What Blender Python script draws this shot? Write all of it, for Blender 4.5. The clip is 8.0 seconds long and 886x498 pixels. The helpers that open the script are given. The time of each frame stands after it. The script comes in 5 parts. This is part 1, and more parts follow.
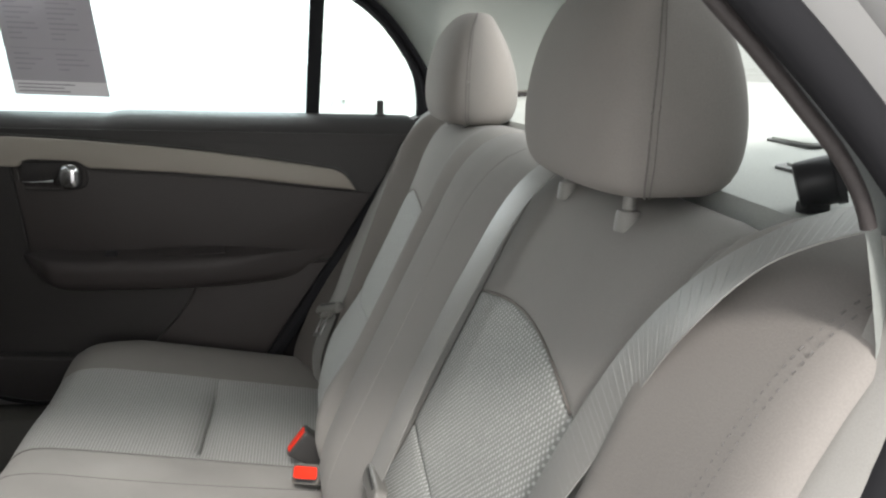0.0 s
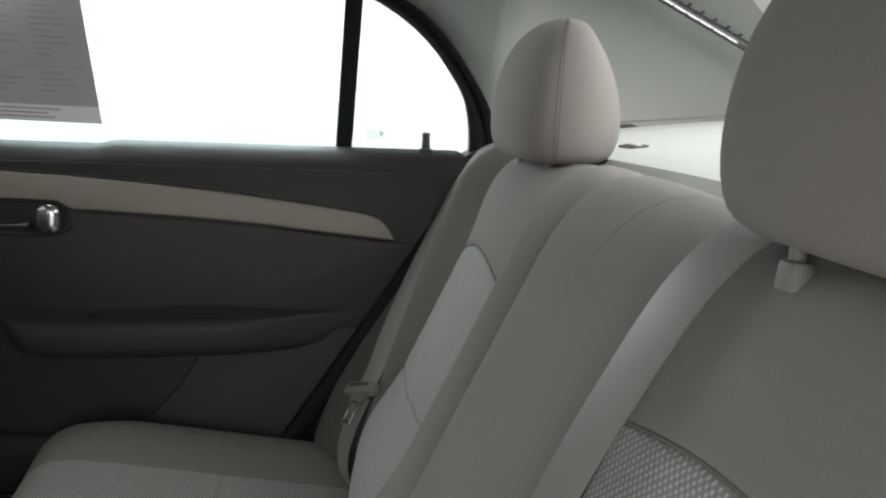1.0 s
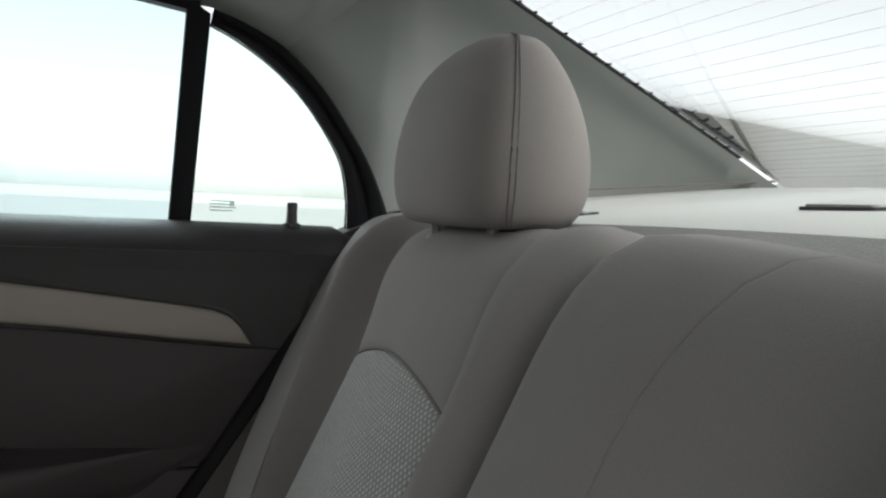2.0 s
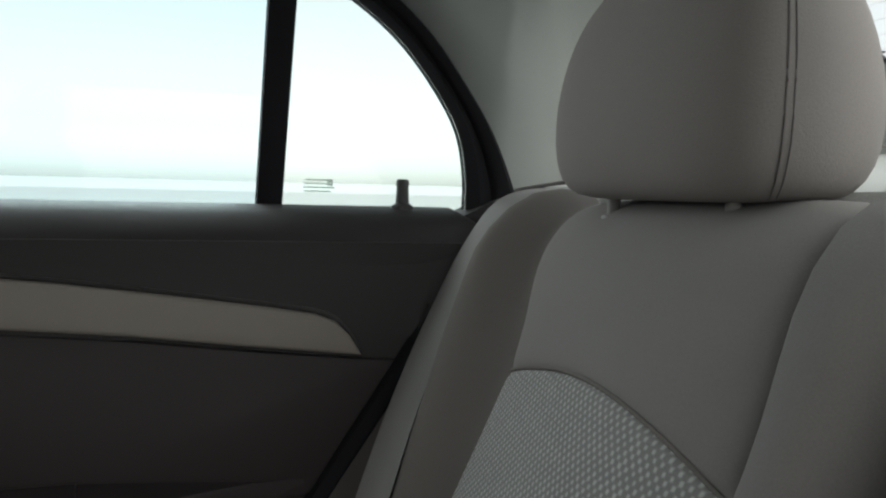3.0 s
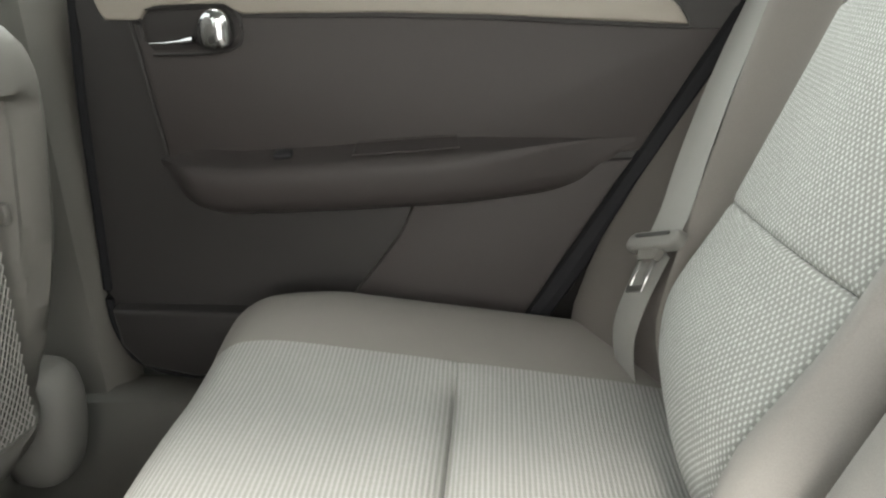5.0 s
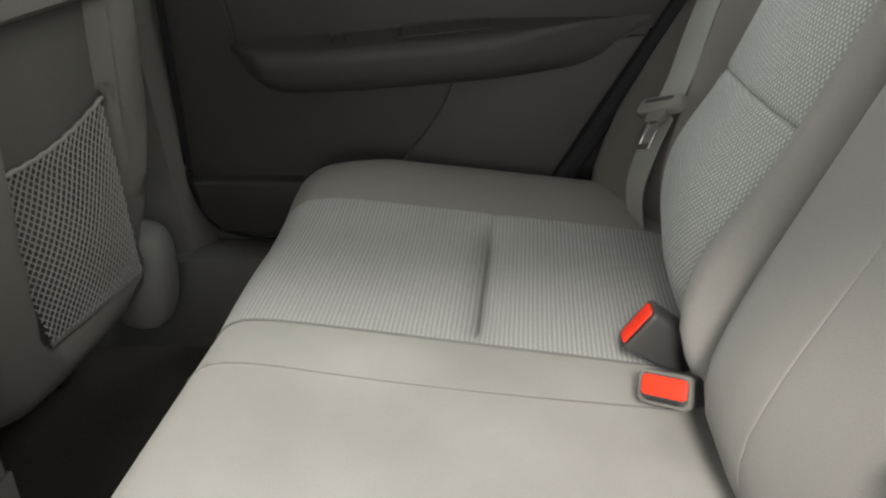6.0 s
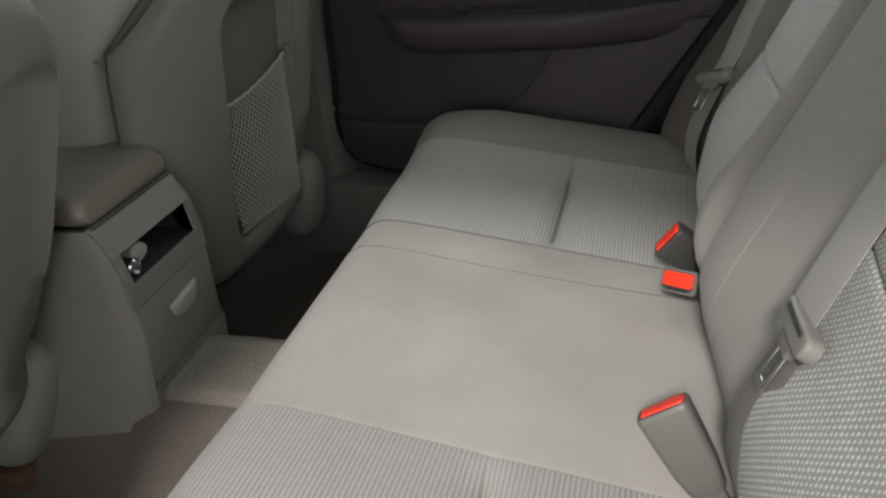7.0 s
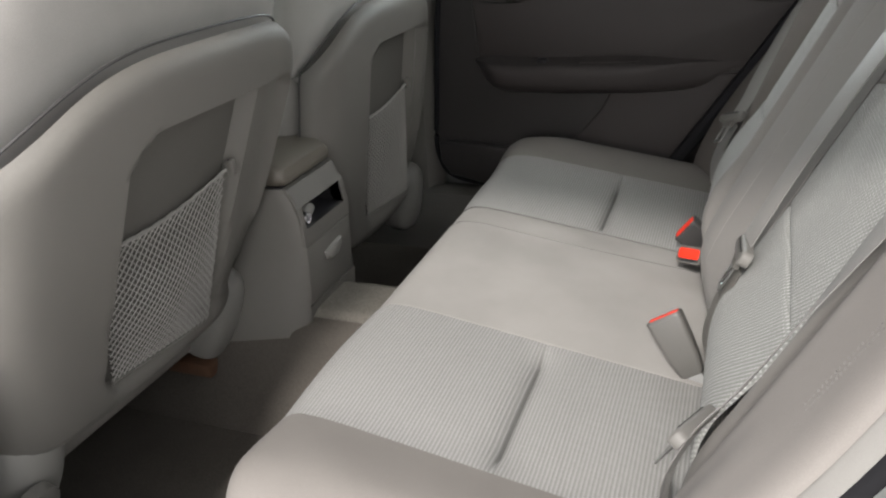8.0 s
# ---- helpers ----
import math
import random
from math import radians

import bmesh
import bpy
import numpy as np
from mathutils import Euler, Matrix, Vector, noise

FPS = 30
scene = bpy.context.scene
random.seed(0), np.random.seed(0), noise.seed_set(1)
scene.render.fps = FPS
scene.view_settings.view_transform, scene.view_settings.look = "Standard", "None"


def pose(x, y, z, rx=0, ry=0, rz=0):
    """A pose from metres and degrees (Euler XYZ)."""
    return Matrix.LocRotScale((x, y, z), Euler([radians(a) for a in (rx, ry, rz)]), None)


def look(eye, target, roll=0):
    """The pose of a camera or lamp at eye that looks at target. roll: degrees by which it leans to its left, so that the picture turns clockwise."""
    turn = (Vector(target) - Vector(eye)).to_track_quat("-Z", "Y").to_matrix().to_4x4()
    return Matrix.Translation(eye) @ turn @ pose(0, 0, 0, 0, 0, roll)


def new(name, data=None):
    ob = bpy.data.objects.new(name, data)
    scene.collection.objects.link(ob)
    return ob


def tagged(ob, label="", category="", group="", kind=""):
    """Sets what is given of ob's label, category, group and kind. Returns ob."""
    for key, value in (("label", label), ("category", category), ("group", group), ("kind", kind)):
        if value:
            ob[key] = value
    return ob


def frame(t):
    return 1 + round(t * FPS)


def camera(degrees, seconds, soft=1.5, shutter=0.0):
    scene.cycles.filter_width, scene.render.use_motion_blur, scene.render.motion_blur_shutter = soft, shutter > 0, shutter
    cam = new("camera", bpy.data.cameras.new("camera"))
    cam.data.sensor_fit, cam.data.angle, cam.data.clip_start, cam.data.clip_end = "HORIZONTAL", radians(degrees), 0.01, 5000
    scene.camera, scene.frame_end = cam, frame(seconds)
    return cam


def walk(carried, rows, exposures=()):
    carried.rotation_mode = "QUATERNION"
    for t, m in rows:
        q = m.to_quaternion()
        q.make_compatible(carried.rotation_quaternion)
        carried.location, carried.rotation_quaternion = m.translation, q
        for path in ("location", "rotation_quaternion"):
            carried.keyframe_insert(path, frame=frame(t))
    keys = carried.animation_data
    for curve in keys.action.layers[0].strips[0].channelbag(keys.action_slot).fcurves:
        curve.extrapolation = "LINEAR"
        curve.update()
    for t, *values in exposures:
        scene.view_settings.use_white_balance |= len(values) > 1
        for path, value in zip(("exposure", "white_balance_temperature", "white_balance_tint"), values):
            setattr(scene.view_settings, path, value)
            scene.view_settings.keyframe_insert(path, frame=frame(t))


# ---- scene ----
cam = camera(60.0, 8.0, 2.3)
EXPOSURES = [(0.0, 2.2, 6700, 11), (1.0, 1.9, 6700, 11), (2.5, 1.3, 6550, 12), (3.0, 1.3, 6550, 10), (3.5, 1.6, 6600, 9), (4.0, 2.25, 6650, 9), (4.5, 3.15, 6850, 9), (5.0, 3.45, 6950, 8), (6.5, 2.1, 6850, 10), (7.0, 2.05, 6800, 11), (8.0, 2.25, 6750, 13)]
PATH = [
    (0, (-0.1348, -0.9528, 1.0069), (0.1948, 0.9631, 0.5370), 1.41),
    (0.5, (-0.1359, -0.7937, 1.0107), (0.1093, 1.1467, 0.5925), 1.28),
    (1, (-0.1573, -0.6504, 0.9819), (0.1326, 1.2923, 0.6050), 2.10),
    (2.5, (-0.1723, -0.2108, 0.9165), (0.6472, 1.6134, 0.8886), 2.21),
    (3, (-0.1921, -0.1337, 0.9149), (0.3775, 1.7778, 0.7675), 1.32),
    (3.5, (-0.2257, -0.1273, 0.8987), (0.1080, 1.8270, 0.6354), 1.37),
    (4, (-0.2242, -0.1670, 0.8368), (-0.1905, 1.8100, 0.5363), -0.41),
    (4.5, (-0.2549, -0.2263, 0.8332), (-0.3253, 1.7121, 0.3456), -2.12),
    (5, (-0.2592, -0.2921, 0.8107), (-0.4337, 1.5881, 0.1514), -3.52),
    (6.5, (-0.2230, -0.5711, 0.8637), (-0.5774, 1.1469, -0.0970), -6.16),
    (7, (-0.1811, -0.7298, 0.9236), (-0.7166, 0.9306, -0.0543), -6.13),
    (7.5, (-0.1481, -0.9152, 0.9752), (-0.8378, 0.7220, 0.0565), -6.36),
    (8, (-0.0993, -1.1353, 0.9931), (-0.7839, 0.5421, 0.1459), -3.94),
]
walk(cam, [(t, look(eye, target, roll)) for t, eye, target, roll in PATH], EXPOSURES)


# ---- light ----
world = bpy.data.worlds.new("world")
scene.world = world
world.use_nodes = True
wn = world.node_tree
sky = wn.nodes.new("ShaderNodeTexSky")
sky.sky_type = "NISHITA"
sky.sun_disc = False
sky.sun_elevation = radians(38.7)
sky.sun_rotation = radians(178)
sky.dust_density = 1.0
haze = wn.nodes.new("ShaderNodeHueSaturation")
haze.inputs["Saturation"].default_value = 0.15
wn.links.new(sky.outputs[0], haze.inputs["Color"])
wn.links.new(haze.outputs[0], wn.nodes["Background"].inputs[0])
wn.nodes["Background"].inputs[1].default_value = 0.084
sun = new("sun", bpy.data.lights.new("sun", "SUN"))
sun.data.energy = 1.0
sun.data.angle = radians(8)
sun.data.color = (1.0, 0.98, 0.95)
sun.matrix_world = look((-0.02, -1.0, 0.80), (0, 0, 0))
# sky light through the far door's window and the rear window
for spot, aim, wide, high, watts in (((-0.47, 0.83, 1.08), (-0.41, 0.30, 0.78), 0.62, 0.30, 1.35), ((0.475, 0.0, 1.165), (0.30, 0.0, 0.785), 1.08, 0.58, 0.95)):
    lamp = new("window_skylight", bpy.data.lights.new("window_skylight", "AREA"))
    lamp.data.shape = "RECTANGLE"
    lamp.data.size, lamp.data.size_y = wide, high
    lamp.data.energy = watts
    lamp.data.color = (0.93, 0.98, 1.0)
    lamp.matrix_world = look(spot, aim)


# ---- materials ----
def material(name, color, rough=0.6, metal=0.0, grain=0.0, grain_size=400.0, stain=0.12, stain_size=6.0, bump=0.0,
             sheen=0.0, dark=0.8, spec=0.3):
    m = bpy.data.materials.new(name)
    m.use_nodes = True
    n, l = m.node_tree.nodes, m.node_tree.links
    b = n["Principled BSDF"]
    b.inputs["Roughness"].default_value = rough
    b.inputs["Metallic"].default_value = metal
    b.inputs["Specular IOR Level"].default_value = 0.5 if metal else (0.1 if rough > 0.8 else spec)
    if sheen:
        b.inputs["Sheen Weight"].default_value = sheen
        b.inputs["Sheen Roughness"].default_value = 0.5
    co = n.new("ShaderNodeTexCoord")
    big = n.new("ShaderNodeTexNoise")
    big.inputs["Scale"].default_value = stain_size
    big.inputs["Detail"].default_value = 5
    fine = n.new("ShaderNodeTexNoise")
    fine.inputs["Scale"].default_value = grain_size
    fine.inputs["Detail"].default_value = 2
    for t in (big, fine):
        l.new(co.outputs["Object"], t.inputs["Vector"])
    mix = n.new("ShaderNodeMix")
    mix.data_type = "RGBA"
    mix.inputs["A"].default_value = (*[c * (1 - stain) for c in color], 1)
    mix.inputs["B"].default_value = (*[min(1, c * (1 + stain)) for c in color], 1)
    l.new(big.outputs["Fac"], mix.inputs["Factor"])
    mul = n.new("ShaderNodeMix")
    mul.data_type = "RGBA"
    mul.blend_type = "MULTIPLY"
    mul.inputs["B"].default_value = (dark, dark, dark, 1)
    ramp = n.new("ShaderNodeMapRange")
    ramp.inputs["From Min"].default_value, ramp.inputs["From Max"].default_value = 0.35, 0.65
    ramp.inputs["To Max"].default_value = grain
    l.new(fine.outputs["Fac"], ramp.inputs["Value"])
    l.new(ramp.outputs[0], mul.inputs["Factor"])
    l.new(mix.outputs["Result"], mul.inputs["A"])
    l.new(mul.outputs["Result"], b.inputs["Base Color"])
    if bump:
        bp = n.new("ShaderNodeBump")
        bp.inputs["Strength"].default_value = bump
        bp.inputs["Distance"].default_value = 0.001
        l.new(fine.outputs["Fac"], bp.inputs["Height"])
        l.new(bp.outputs[0], b.inputs["Normal"])
    return m


def mesh_fabric(name, base, knot, pitch_a, pitch_b, axis, lean, stagger=False, relief=0.6, cut_at=(0.25, 0.8)):
    """Woven cloth: raised pale knots over a darker ground. lean: how much of the relief varies across the car, the rest along axis."""
    m = material(name, base, 0.85, grain=0.4, grain_size=900, sheen=0.04)
    n, l = m.node_tree.nodes, m.node_tree.links
    b = n["Principled BSDF"]
    co = n.new("ShaderNodeTexCoord")
    sep = n.new("ShaderNodeSeparateXYZ")
    l.new(co.outputs["Object"], sep.inputs[0])

    def math_node(op, a, c):
        k = n.new("ShaderNodeMath")
        k.operation = op
        for i, v in enumerate((a, c)):
            if v is None:
                continue
            if isinstance(v, (int, float)):
                k.inputs[i].default_value = v
            else:
                l.new(v, k.inputs[i])
        return k.outputs[0]
    u = math_node("MULTIPLY", sep.outputs["Y"], math.pi / pitch_a)
    v = math_node("MULTIPLY", sep.outputs[axis], math.pi / pitch_b)
    cos_u = math_node("COSINE", math_node("MULTIPLY", u, 2.0), None)
    cos_v = math_node("COSINE", math_node("MULTIPLY", v, 2.0), None)
    h = math_node("SUBTRACT", math_node("MULTIPLY", cos_v, 0.5 * (1 - lean)), math_node("MULTIPLY", cos_u, 0.5 * lean))
    if stagger:
        h = math_node("MULTIPLY", math_node("MULTIPLY", cos_u, cos_v), 0.5)
    h = math_node("ADD", h, 0.5)
    wob = n.new("ShaderNodeTexNoise")
    wob.inputs["Scale"].default_value = 180
    l.new(co.outputs["Object"], wob.inputs["Vector"])
    h = math_node("ADD", h, math_node("MULTIPLY", math_node("SUBTRACT", wob.outputs["Fac"], 0.5), 0.5))
    ramp = n.new("ShaderNodeMapRange")
    ramp.inputs["From Min"].default_value, ramp.inputs["From Max"].default_value = cut_at
    l.new(h, ramp.inputs["Value"])
    mix = n.new("ShaderNodeMix")
    mix.data_type = "RGBA"
    old = b.inputs["Base Color"].links[0].from_socket
    l.new(old, mix.inputs["A"])
    mix.inputs["B"].default_value = (*knot, 1)
    l.new(ramp.outputs[0], mix.inputs["Factor"])
    l.new(mix.outputs["Result"], b.inputs["Base Color"])
    bp = n.new("ShaderNodeBump")
    bp.inputs["Strength"].default_value = relief
    bp.inputs["Distance"].default_value = 0.001
    l.new(ramp.outputs[0], bp.inputs["Height"])
    l.new(bp.outputs[0], b.inputs["Normal"])
    return m


CLOTH = material("grey_seat_cloth", (0.220, 0.211, 0.200), 0.9, grain=0.35, grain_size=900, bump=0.25, sheen=0.04, stain=0.11)
# paler and patchier than CLOTH: light on the seats put into the colour
CLOTH_LIT = material("lit_mottled_seat_cloth", (0.258, 0.250, 0.237), 0.9, grain=0.35, grain_size=900, bump=0.25, sheen=0.04, stain=0.32, stain_size=5)
CLOTH_WARM = material("warm_grey_seat_cloth", (0.212, 0.198, 0.185), 0.9, grain=0.35, grain_size=900, bump=0.25, sheen=0.04, stain=0.11)
# far outer bolster only: seat cloth darkened to carry its shade
BOLSTER_SHADED = material("shaded_bolster_cloth", (0.150, 0.139, 0.129), 0.88, grain=0.35, grain_size=900, bump=0.25, sheen=0.04, stain=0.11)
# warm edge cloth, darkened further for the shadow on the cushion's far end
CLOTH_EDGE_SHADED = material("shaded_warm_cushion_edge_cloth", (0.180, 0.169, 0.157), 0.9, grain=0.35, grain_size=900, bump=0.25, sheen=0.04, stain=0.16)
# far side piece, with the shade beside the door put into its colour
SIDE_SHADED = material("shaded_brown_grey_side", (0.098, 0.088, 0.081), 0.8, grain=0.35, grain_size=900, bump=0.25, stain=0.1)
WEAVE_BACK = mesh_fabric("woven_back_cloth", (0.235, 0.238, 0.228), (0.47, 0.48, 0.46), 0.0066, 0.0068, "Z", 0.5, True, 0.4, (0.48, 0.95))
WEAVE_SEAT = mesh_fabric("woven_cushion_cloth", (0.222, 0.220, 0.212), (0.290, 0.290, 0.280), 0.0064, 0.0050, "X", 0.14)
BELT_THREAD = material("pale_belt_thread", (0.285, 0.285, 0.272), 0.5)
PIPING = material("piping_cloth", (0.17, 0.158, 0.146), 0.85, grain=0.4)
SEAM = material("seam_cloth", (0.150, 0.141, 0.132), 0.85, grain=0.4)
THREAD = material("stitch_thread", (0.12, 0.115, 0.11), 0.8)
SHELL = material("grey_moulded_plastic", (0.126, 0.121, 0.110), 0.5, grain=0.5, grain_size=1200, bump=0.35, stain=0.06)
# pocket lining, darker than SHELL to hold the shade behind the net
INSERT_SHADED = material("shaded_pocket_insert", (0.094, 0.090, 0.082), 0.85, grain=0.5, grain_size=800, bump=0.3)
COVER = material("pale_grey_plastic", (0.205, 0.2, 0.188), 0.5, grain=0.3, grain_size=1200, bump=0.2, stain=0.06)
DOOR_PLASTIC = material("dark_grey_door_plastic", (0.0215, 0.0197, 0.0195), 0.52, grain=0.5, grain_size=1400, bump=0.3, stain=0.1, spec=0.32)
DOOR_CLOTH = material("brown_grey_door_vinyl", (0.0315, 0.027, 0.0265), 0.58, grain=0.5, grain_size=900, bump=0.3, stain=0.1, spec=0.3)
STRIP = material("beige_trim_plastic", (0.225, 0.203, 0.176), 0.5, grain=0.3, grain_size=1400, bump=0.2, stain=0.05)
HEADLINER = material("grey_headliner", (0.29, 0.30, 0.282), 0.95, grain=0.4, grain_size=700, bump=0.25, stain=0.05)
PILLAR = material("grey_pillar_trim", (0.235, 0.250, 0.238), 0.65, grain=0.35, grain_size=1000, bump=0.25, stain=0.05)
SHELF = material("grey_shelf_felt", (0.40, 0.415, 0.395), 0.9, grain=0.4, grain_size=600, bump=0.4, stain=0.06)
RUBBER = material("black_rubber", (0.014, 0.014, 0.0155), 0.9, stain=0.2)
BLACK = material("black_plastic", (0.018, 0.018, 0.02), 0.4, stain=0.2)
DARK = material("dark_grey_plastic", (0.045, 0.044, 0.043), 0.42, grain=0.3, grain_size=1200, stain=0.1)
BUCKLE = material("grey_buckle_plastic", (0.092, 0.09, 0.084), 0.38, grain=0.2, grain_size=1200, stain=0.06)
RED = material("red_button_plastic", (0.75, 0.035, 0.015), 0.4, stain=0.06)
CHROME = material("chrome", (0.46, 0.46, 0.47), 0.14, metal=1.0, stain=0.05)
STEEL = material("steel", (0.34, 0.34, 0.33), 0.3, metal=1.0, stain=0.1)
RUST = material("orange_brown_painted_steel", (0.085, 0.046, 0.028), 0.6, stain=0.35, stain_size=60)
SILL = material("dark_grey_sill_plastic", (0.075, 0.073, 0.066), 0.55, grain=0.5, grain_size=1200, bump=0.3, stain=0.12)
CARPET = material("grey_brown_carpet", (0.080, 0.073, 0.064), 1.0, grain=0.55, grain_size=350, bump=0.6, stain=0.22, stain_size=9, dark=0.6)
# the floor carpet in a paler tone that stands for top light
CARPET_LIT = material("lit_tunnel_carpet", (0.14, 0.131, 0.115), 1.0, grain=0.7, grain_size=350, bump=1.0, stain=0.15, stain_size=9, dark=0.55)
BOWL = material("dark_brown_plastic", (0.018, 0.0158, 0.0155), 0.7, stain=0.15)
BELT = material("grey_belt_webbing", (0.212, 0.208, 0.198), 0.45, grain=0.4, grain_size=1500, bump=0.2, stain=0.06, sheen=0.05)
GRIP = material("grey_belt_fitting_plastic", (0.15, 0.146, 0.136), 0.45, grain=0.3, grain_size=1200, stain=0.06)
LID = material("olive_brown_padded_vinyl", (0.115, 0.104, 0.086), 0.42, grain=0.3, grain_size=900, bump=0.2, stain=0.1, spec=0.4)
NET = material("grey_net_cord", (0.235, 0.228, 0.213), 0.8, grain=0.4)
PAPER = material("white_paper", (0.68, 0.66, 0.68), 0.8, stain=0.04)
PRINT = material("grey_print", (0.30, 0.285, 0.31), 0.8)
PRINT_SOFT = material("pale_print", (0.37, 0.35, 0.38), 0.8)
PAINT = material("silver_grey_paint", (0.17, 0.17, 0.168), 0.4, metal=0.3, stain=0.04)
GROUND = material("pale_concrete_ground", (0.80, 0.80, 0.79), 0.9, stain=0.12, stain_size=0.3, grain=0.3, grain_size=40)
BANK_GLOW = material("glowing_pale_bank", (0.80, 0.80, 0.79), 0.9, stain=0.05, stain_size=0.05)
# emission whitens the low view through the windows, though the bank is no lamp
BANK_GLOW.node_tree.nodes["Principled BSDF"].inputs["Emission Color"].default_value = (0.95, 1.0, 1.0, 1)
BANK_GLOW.node_tree.nodes["Principled BSDF"].inputs["Emission Strength"].default_value = 0.1


def glass_material(name, tint, ior=1.45):
    m = bpy.data.materials.new(name)
    m.use_nodes = True
    n, l = m.node_tree.nodes, m.node_tree.links
    n.remove(n["Principled BSDF"])
    clear, gloss, mix = n.new("ShaderNodeBsdfTransparent"), n.new("ShaderNodeBsdfGlossy"), n.new("ShaderNodeMixShader")
    clear.inputs["Color"].default_value = (*tint, 1)
    gloss.inputs["Roughness"].default_value = 0.02
    fres = n.new("ShaderNodeFresnel")
    fres.inputs["IOR"].default_value = ior
    l.new(fres.outputs[0], mix.inputs[0])
    l.new(clear.outputs[0], mix.inputs[1])
    l.new(gloss.outputs[0], mix.inputs[2])
    l.new(mix.outputs[0], n["Material Output"].inputs["Surface"])
    return m


GLASS = glass_material("window_glass", (0.86, 0.93, 0.91), 1.3)
DARK_GLASS = glass_material("tinted_front_glass", (0.84, 0.90, 0.88), 1.3)
PANE_GLASS = glass_material("tinted_door_glass", (0.82, 0.92, 0.92), 1.3)
ETCHED = glass_material("etched_glass_mark", (0.62, 0.66, 0.63), 1.3)
REAR_GLASS = glass_material("rear_window_glass", (0.90, 0.94, 0.92), 1.12)


# ---- building helpers ----
def finish(name, bm, mat, parent=None, label="", smooth=True):
    bmesh.ops.recalc_face_normals(bm, faces=bm.faces)
    me = bpy.data.meshes.new(name)
    bm.to_mesh(me)
    bm.free()
    me.materials.append(mat)
    if smooth:
        for p in me.polygons:
            p.use_smooth = True
        me.set_sharp_from_angle(angle=radians(42))
    ob = new(name, me)
    if parent:
        ob.parent = parent
    if label:
        ob["label"] = label
    return ob


part = finish


def thing(name, label, category, group="", kind="", at=(0, 0, 0)):
    ob = new(name)
    ob.location = at
    ob.empty_display_size = 0.05
    return tagged(ob, label, category, group, kind)


def grid_bm(rows, close_u=False, close_v=False):
    """A quad sheet through rows of points."""
    bm = bmesh.new()
    vs = [[bm.verts.new(p) for p in r] for r in rows]
    nr, nc = len(vs), len(vs[0])
    for i in range(nr - (not close_v)):
        for j in range(nc - (not close_u)):
            a, b = vs[i], vs[(i + 1) % nr]
            k = (j + 1) % nc
            bm.faces.new((a[j], a[k], b[k], b[j]))
    return bm


def loft_bm(rings, caps=True):
    bm = grid_bm(rings, close_u=True)
    bm.verts.ensure_lookup_table()
    n, m = len(rings), len(rings[0])
    if caps:
        bm.faces.new([bm.verts[j] for j in range(m)])
        bm.faces.new([bm.verts[(n - 1) * m + j] for j in range(m)])
    return bm


def add_bm(bm, other):
    me = bpy.data.meshes.new("tmp")
    other.to_mesh(me)
    other.free()
    bm.from_mesh(me)
    bpy.data.meshes.remove(me)
    return bm


def smooth_line(pts, n=8):
    """Catmull-Rom through the points."""
    p = [Vector(q) for q in pts]
    p = [2 * p[0] - p[1]] + p + [2 * p[-1] - p[-2]]
    out = []
    for i in range(1, len(p) - 2):
        for k in range(n):
            t = k / n
            a, b, c, d = p[i - 1], p[i], p[i + 1], p[i + 2]
            out.append(0.5 * (2 * b + (c - a) * t + (2 * a - 5 * b + 4 * c - d) * t * t + (3 * b - a - 3 * c + d) * t ** 3))
    return out + [p[-2]]


def tube_bm(pts, radius, sides=8, closed=False):
    pts = [Vector(p) for p in pts]
    rings = []
    up = Vector((0, 0, 1))
    for i, p in enumerate(pts):
        a = pts[i - 1] if i or closed else p
        b = pts[(i + 1) % len(pts)] if i < len(pts) - 1 or closed else p
        t = (b - a).normalized()
        side = t.cross(up)
        if side.length < 0.05:
            side = t.cross(Vector((1, 0, 0)))
        side.normalize()
        other = side.cross(t)
        r = radius[i] if isinstance(radius, (list, tuple)) else radius
        rings.append([p + r * (math.cos(2 * math.pi * k / sides) * side + math.sin(2 * math.pi * k / sides) * other) for k in range(sides)])
    if closed:
        return grid_bm(rings, close_u=True, close_v=True)
    return loft_bm(rings)


def ribbon_bm(pts, wide, width, thick=0.0014):
    """A strap along pts. wide: the direction of its width at each point."""
    pts = [Vector(p) for p in pts]
    wide = [Vector(w).normalized() for w in wide] if isinstance(wide, list) else [Vector(wide).normalized()] * len(pts)
    rings = []
    for i, p in enumerate(pts):
        t = (pts[min(i + 1, len(pts) - 1)] - pts[max(i - 1, 0)]).normalized()
        w = (wide[i] - t * wide[i].dot(t)).normalized()
        nrm = t.cross(w)
        h = width / 2
        rings.append([p + w * h * a + nrm * thick * b for a, b in ((-1, 0.25), (-0.93, 0.5), (0.93, 0.5), (1, 0.25), (1, -0.25), (0.93, -0.5), (-0.93, -0.5), (-1, -0.25))])
    return loft_bm(rings)


def prism_bm(outline, make, depth0, depth1, bevel=0.0, segments=2):
    """A slab: an outline of (a, b) pairs, set in space by make(a, b, depth)."""
    bm = bmesh.new()
    lo = [bm.verts.new(make(a, b, depth0)) for a, b in outline]
    hi = [bm.verts.new(make(a, b, depth1)) for a, b in outline]
    top = bm.faces.new(hi)
    bm.faces.new(list(reversed(lo)))
    for i in range(len(outline)):
        j = (i + 1) % len(outline)
        bm.faces.new((lo[i], lo[j], hi[j], hi[i]))
    bmesh.ops.recalc_face_normals(bm, faces=bm.faces)
    if bevel:
        bmesh.ops.bevel(bm, geom=list(top.edges), offset=bevel, segments=segments, affect="EDGES", profile=0.5, clamp_overlap=True)
    return bm


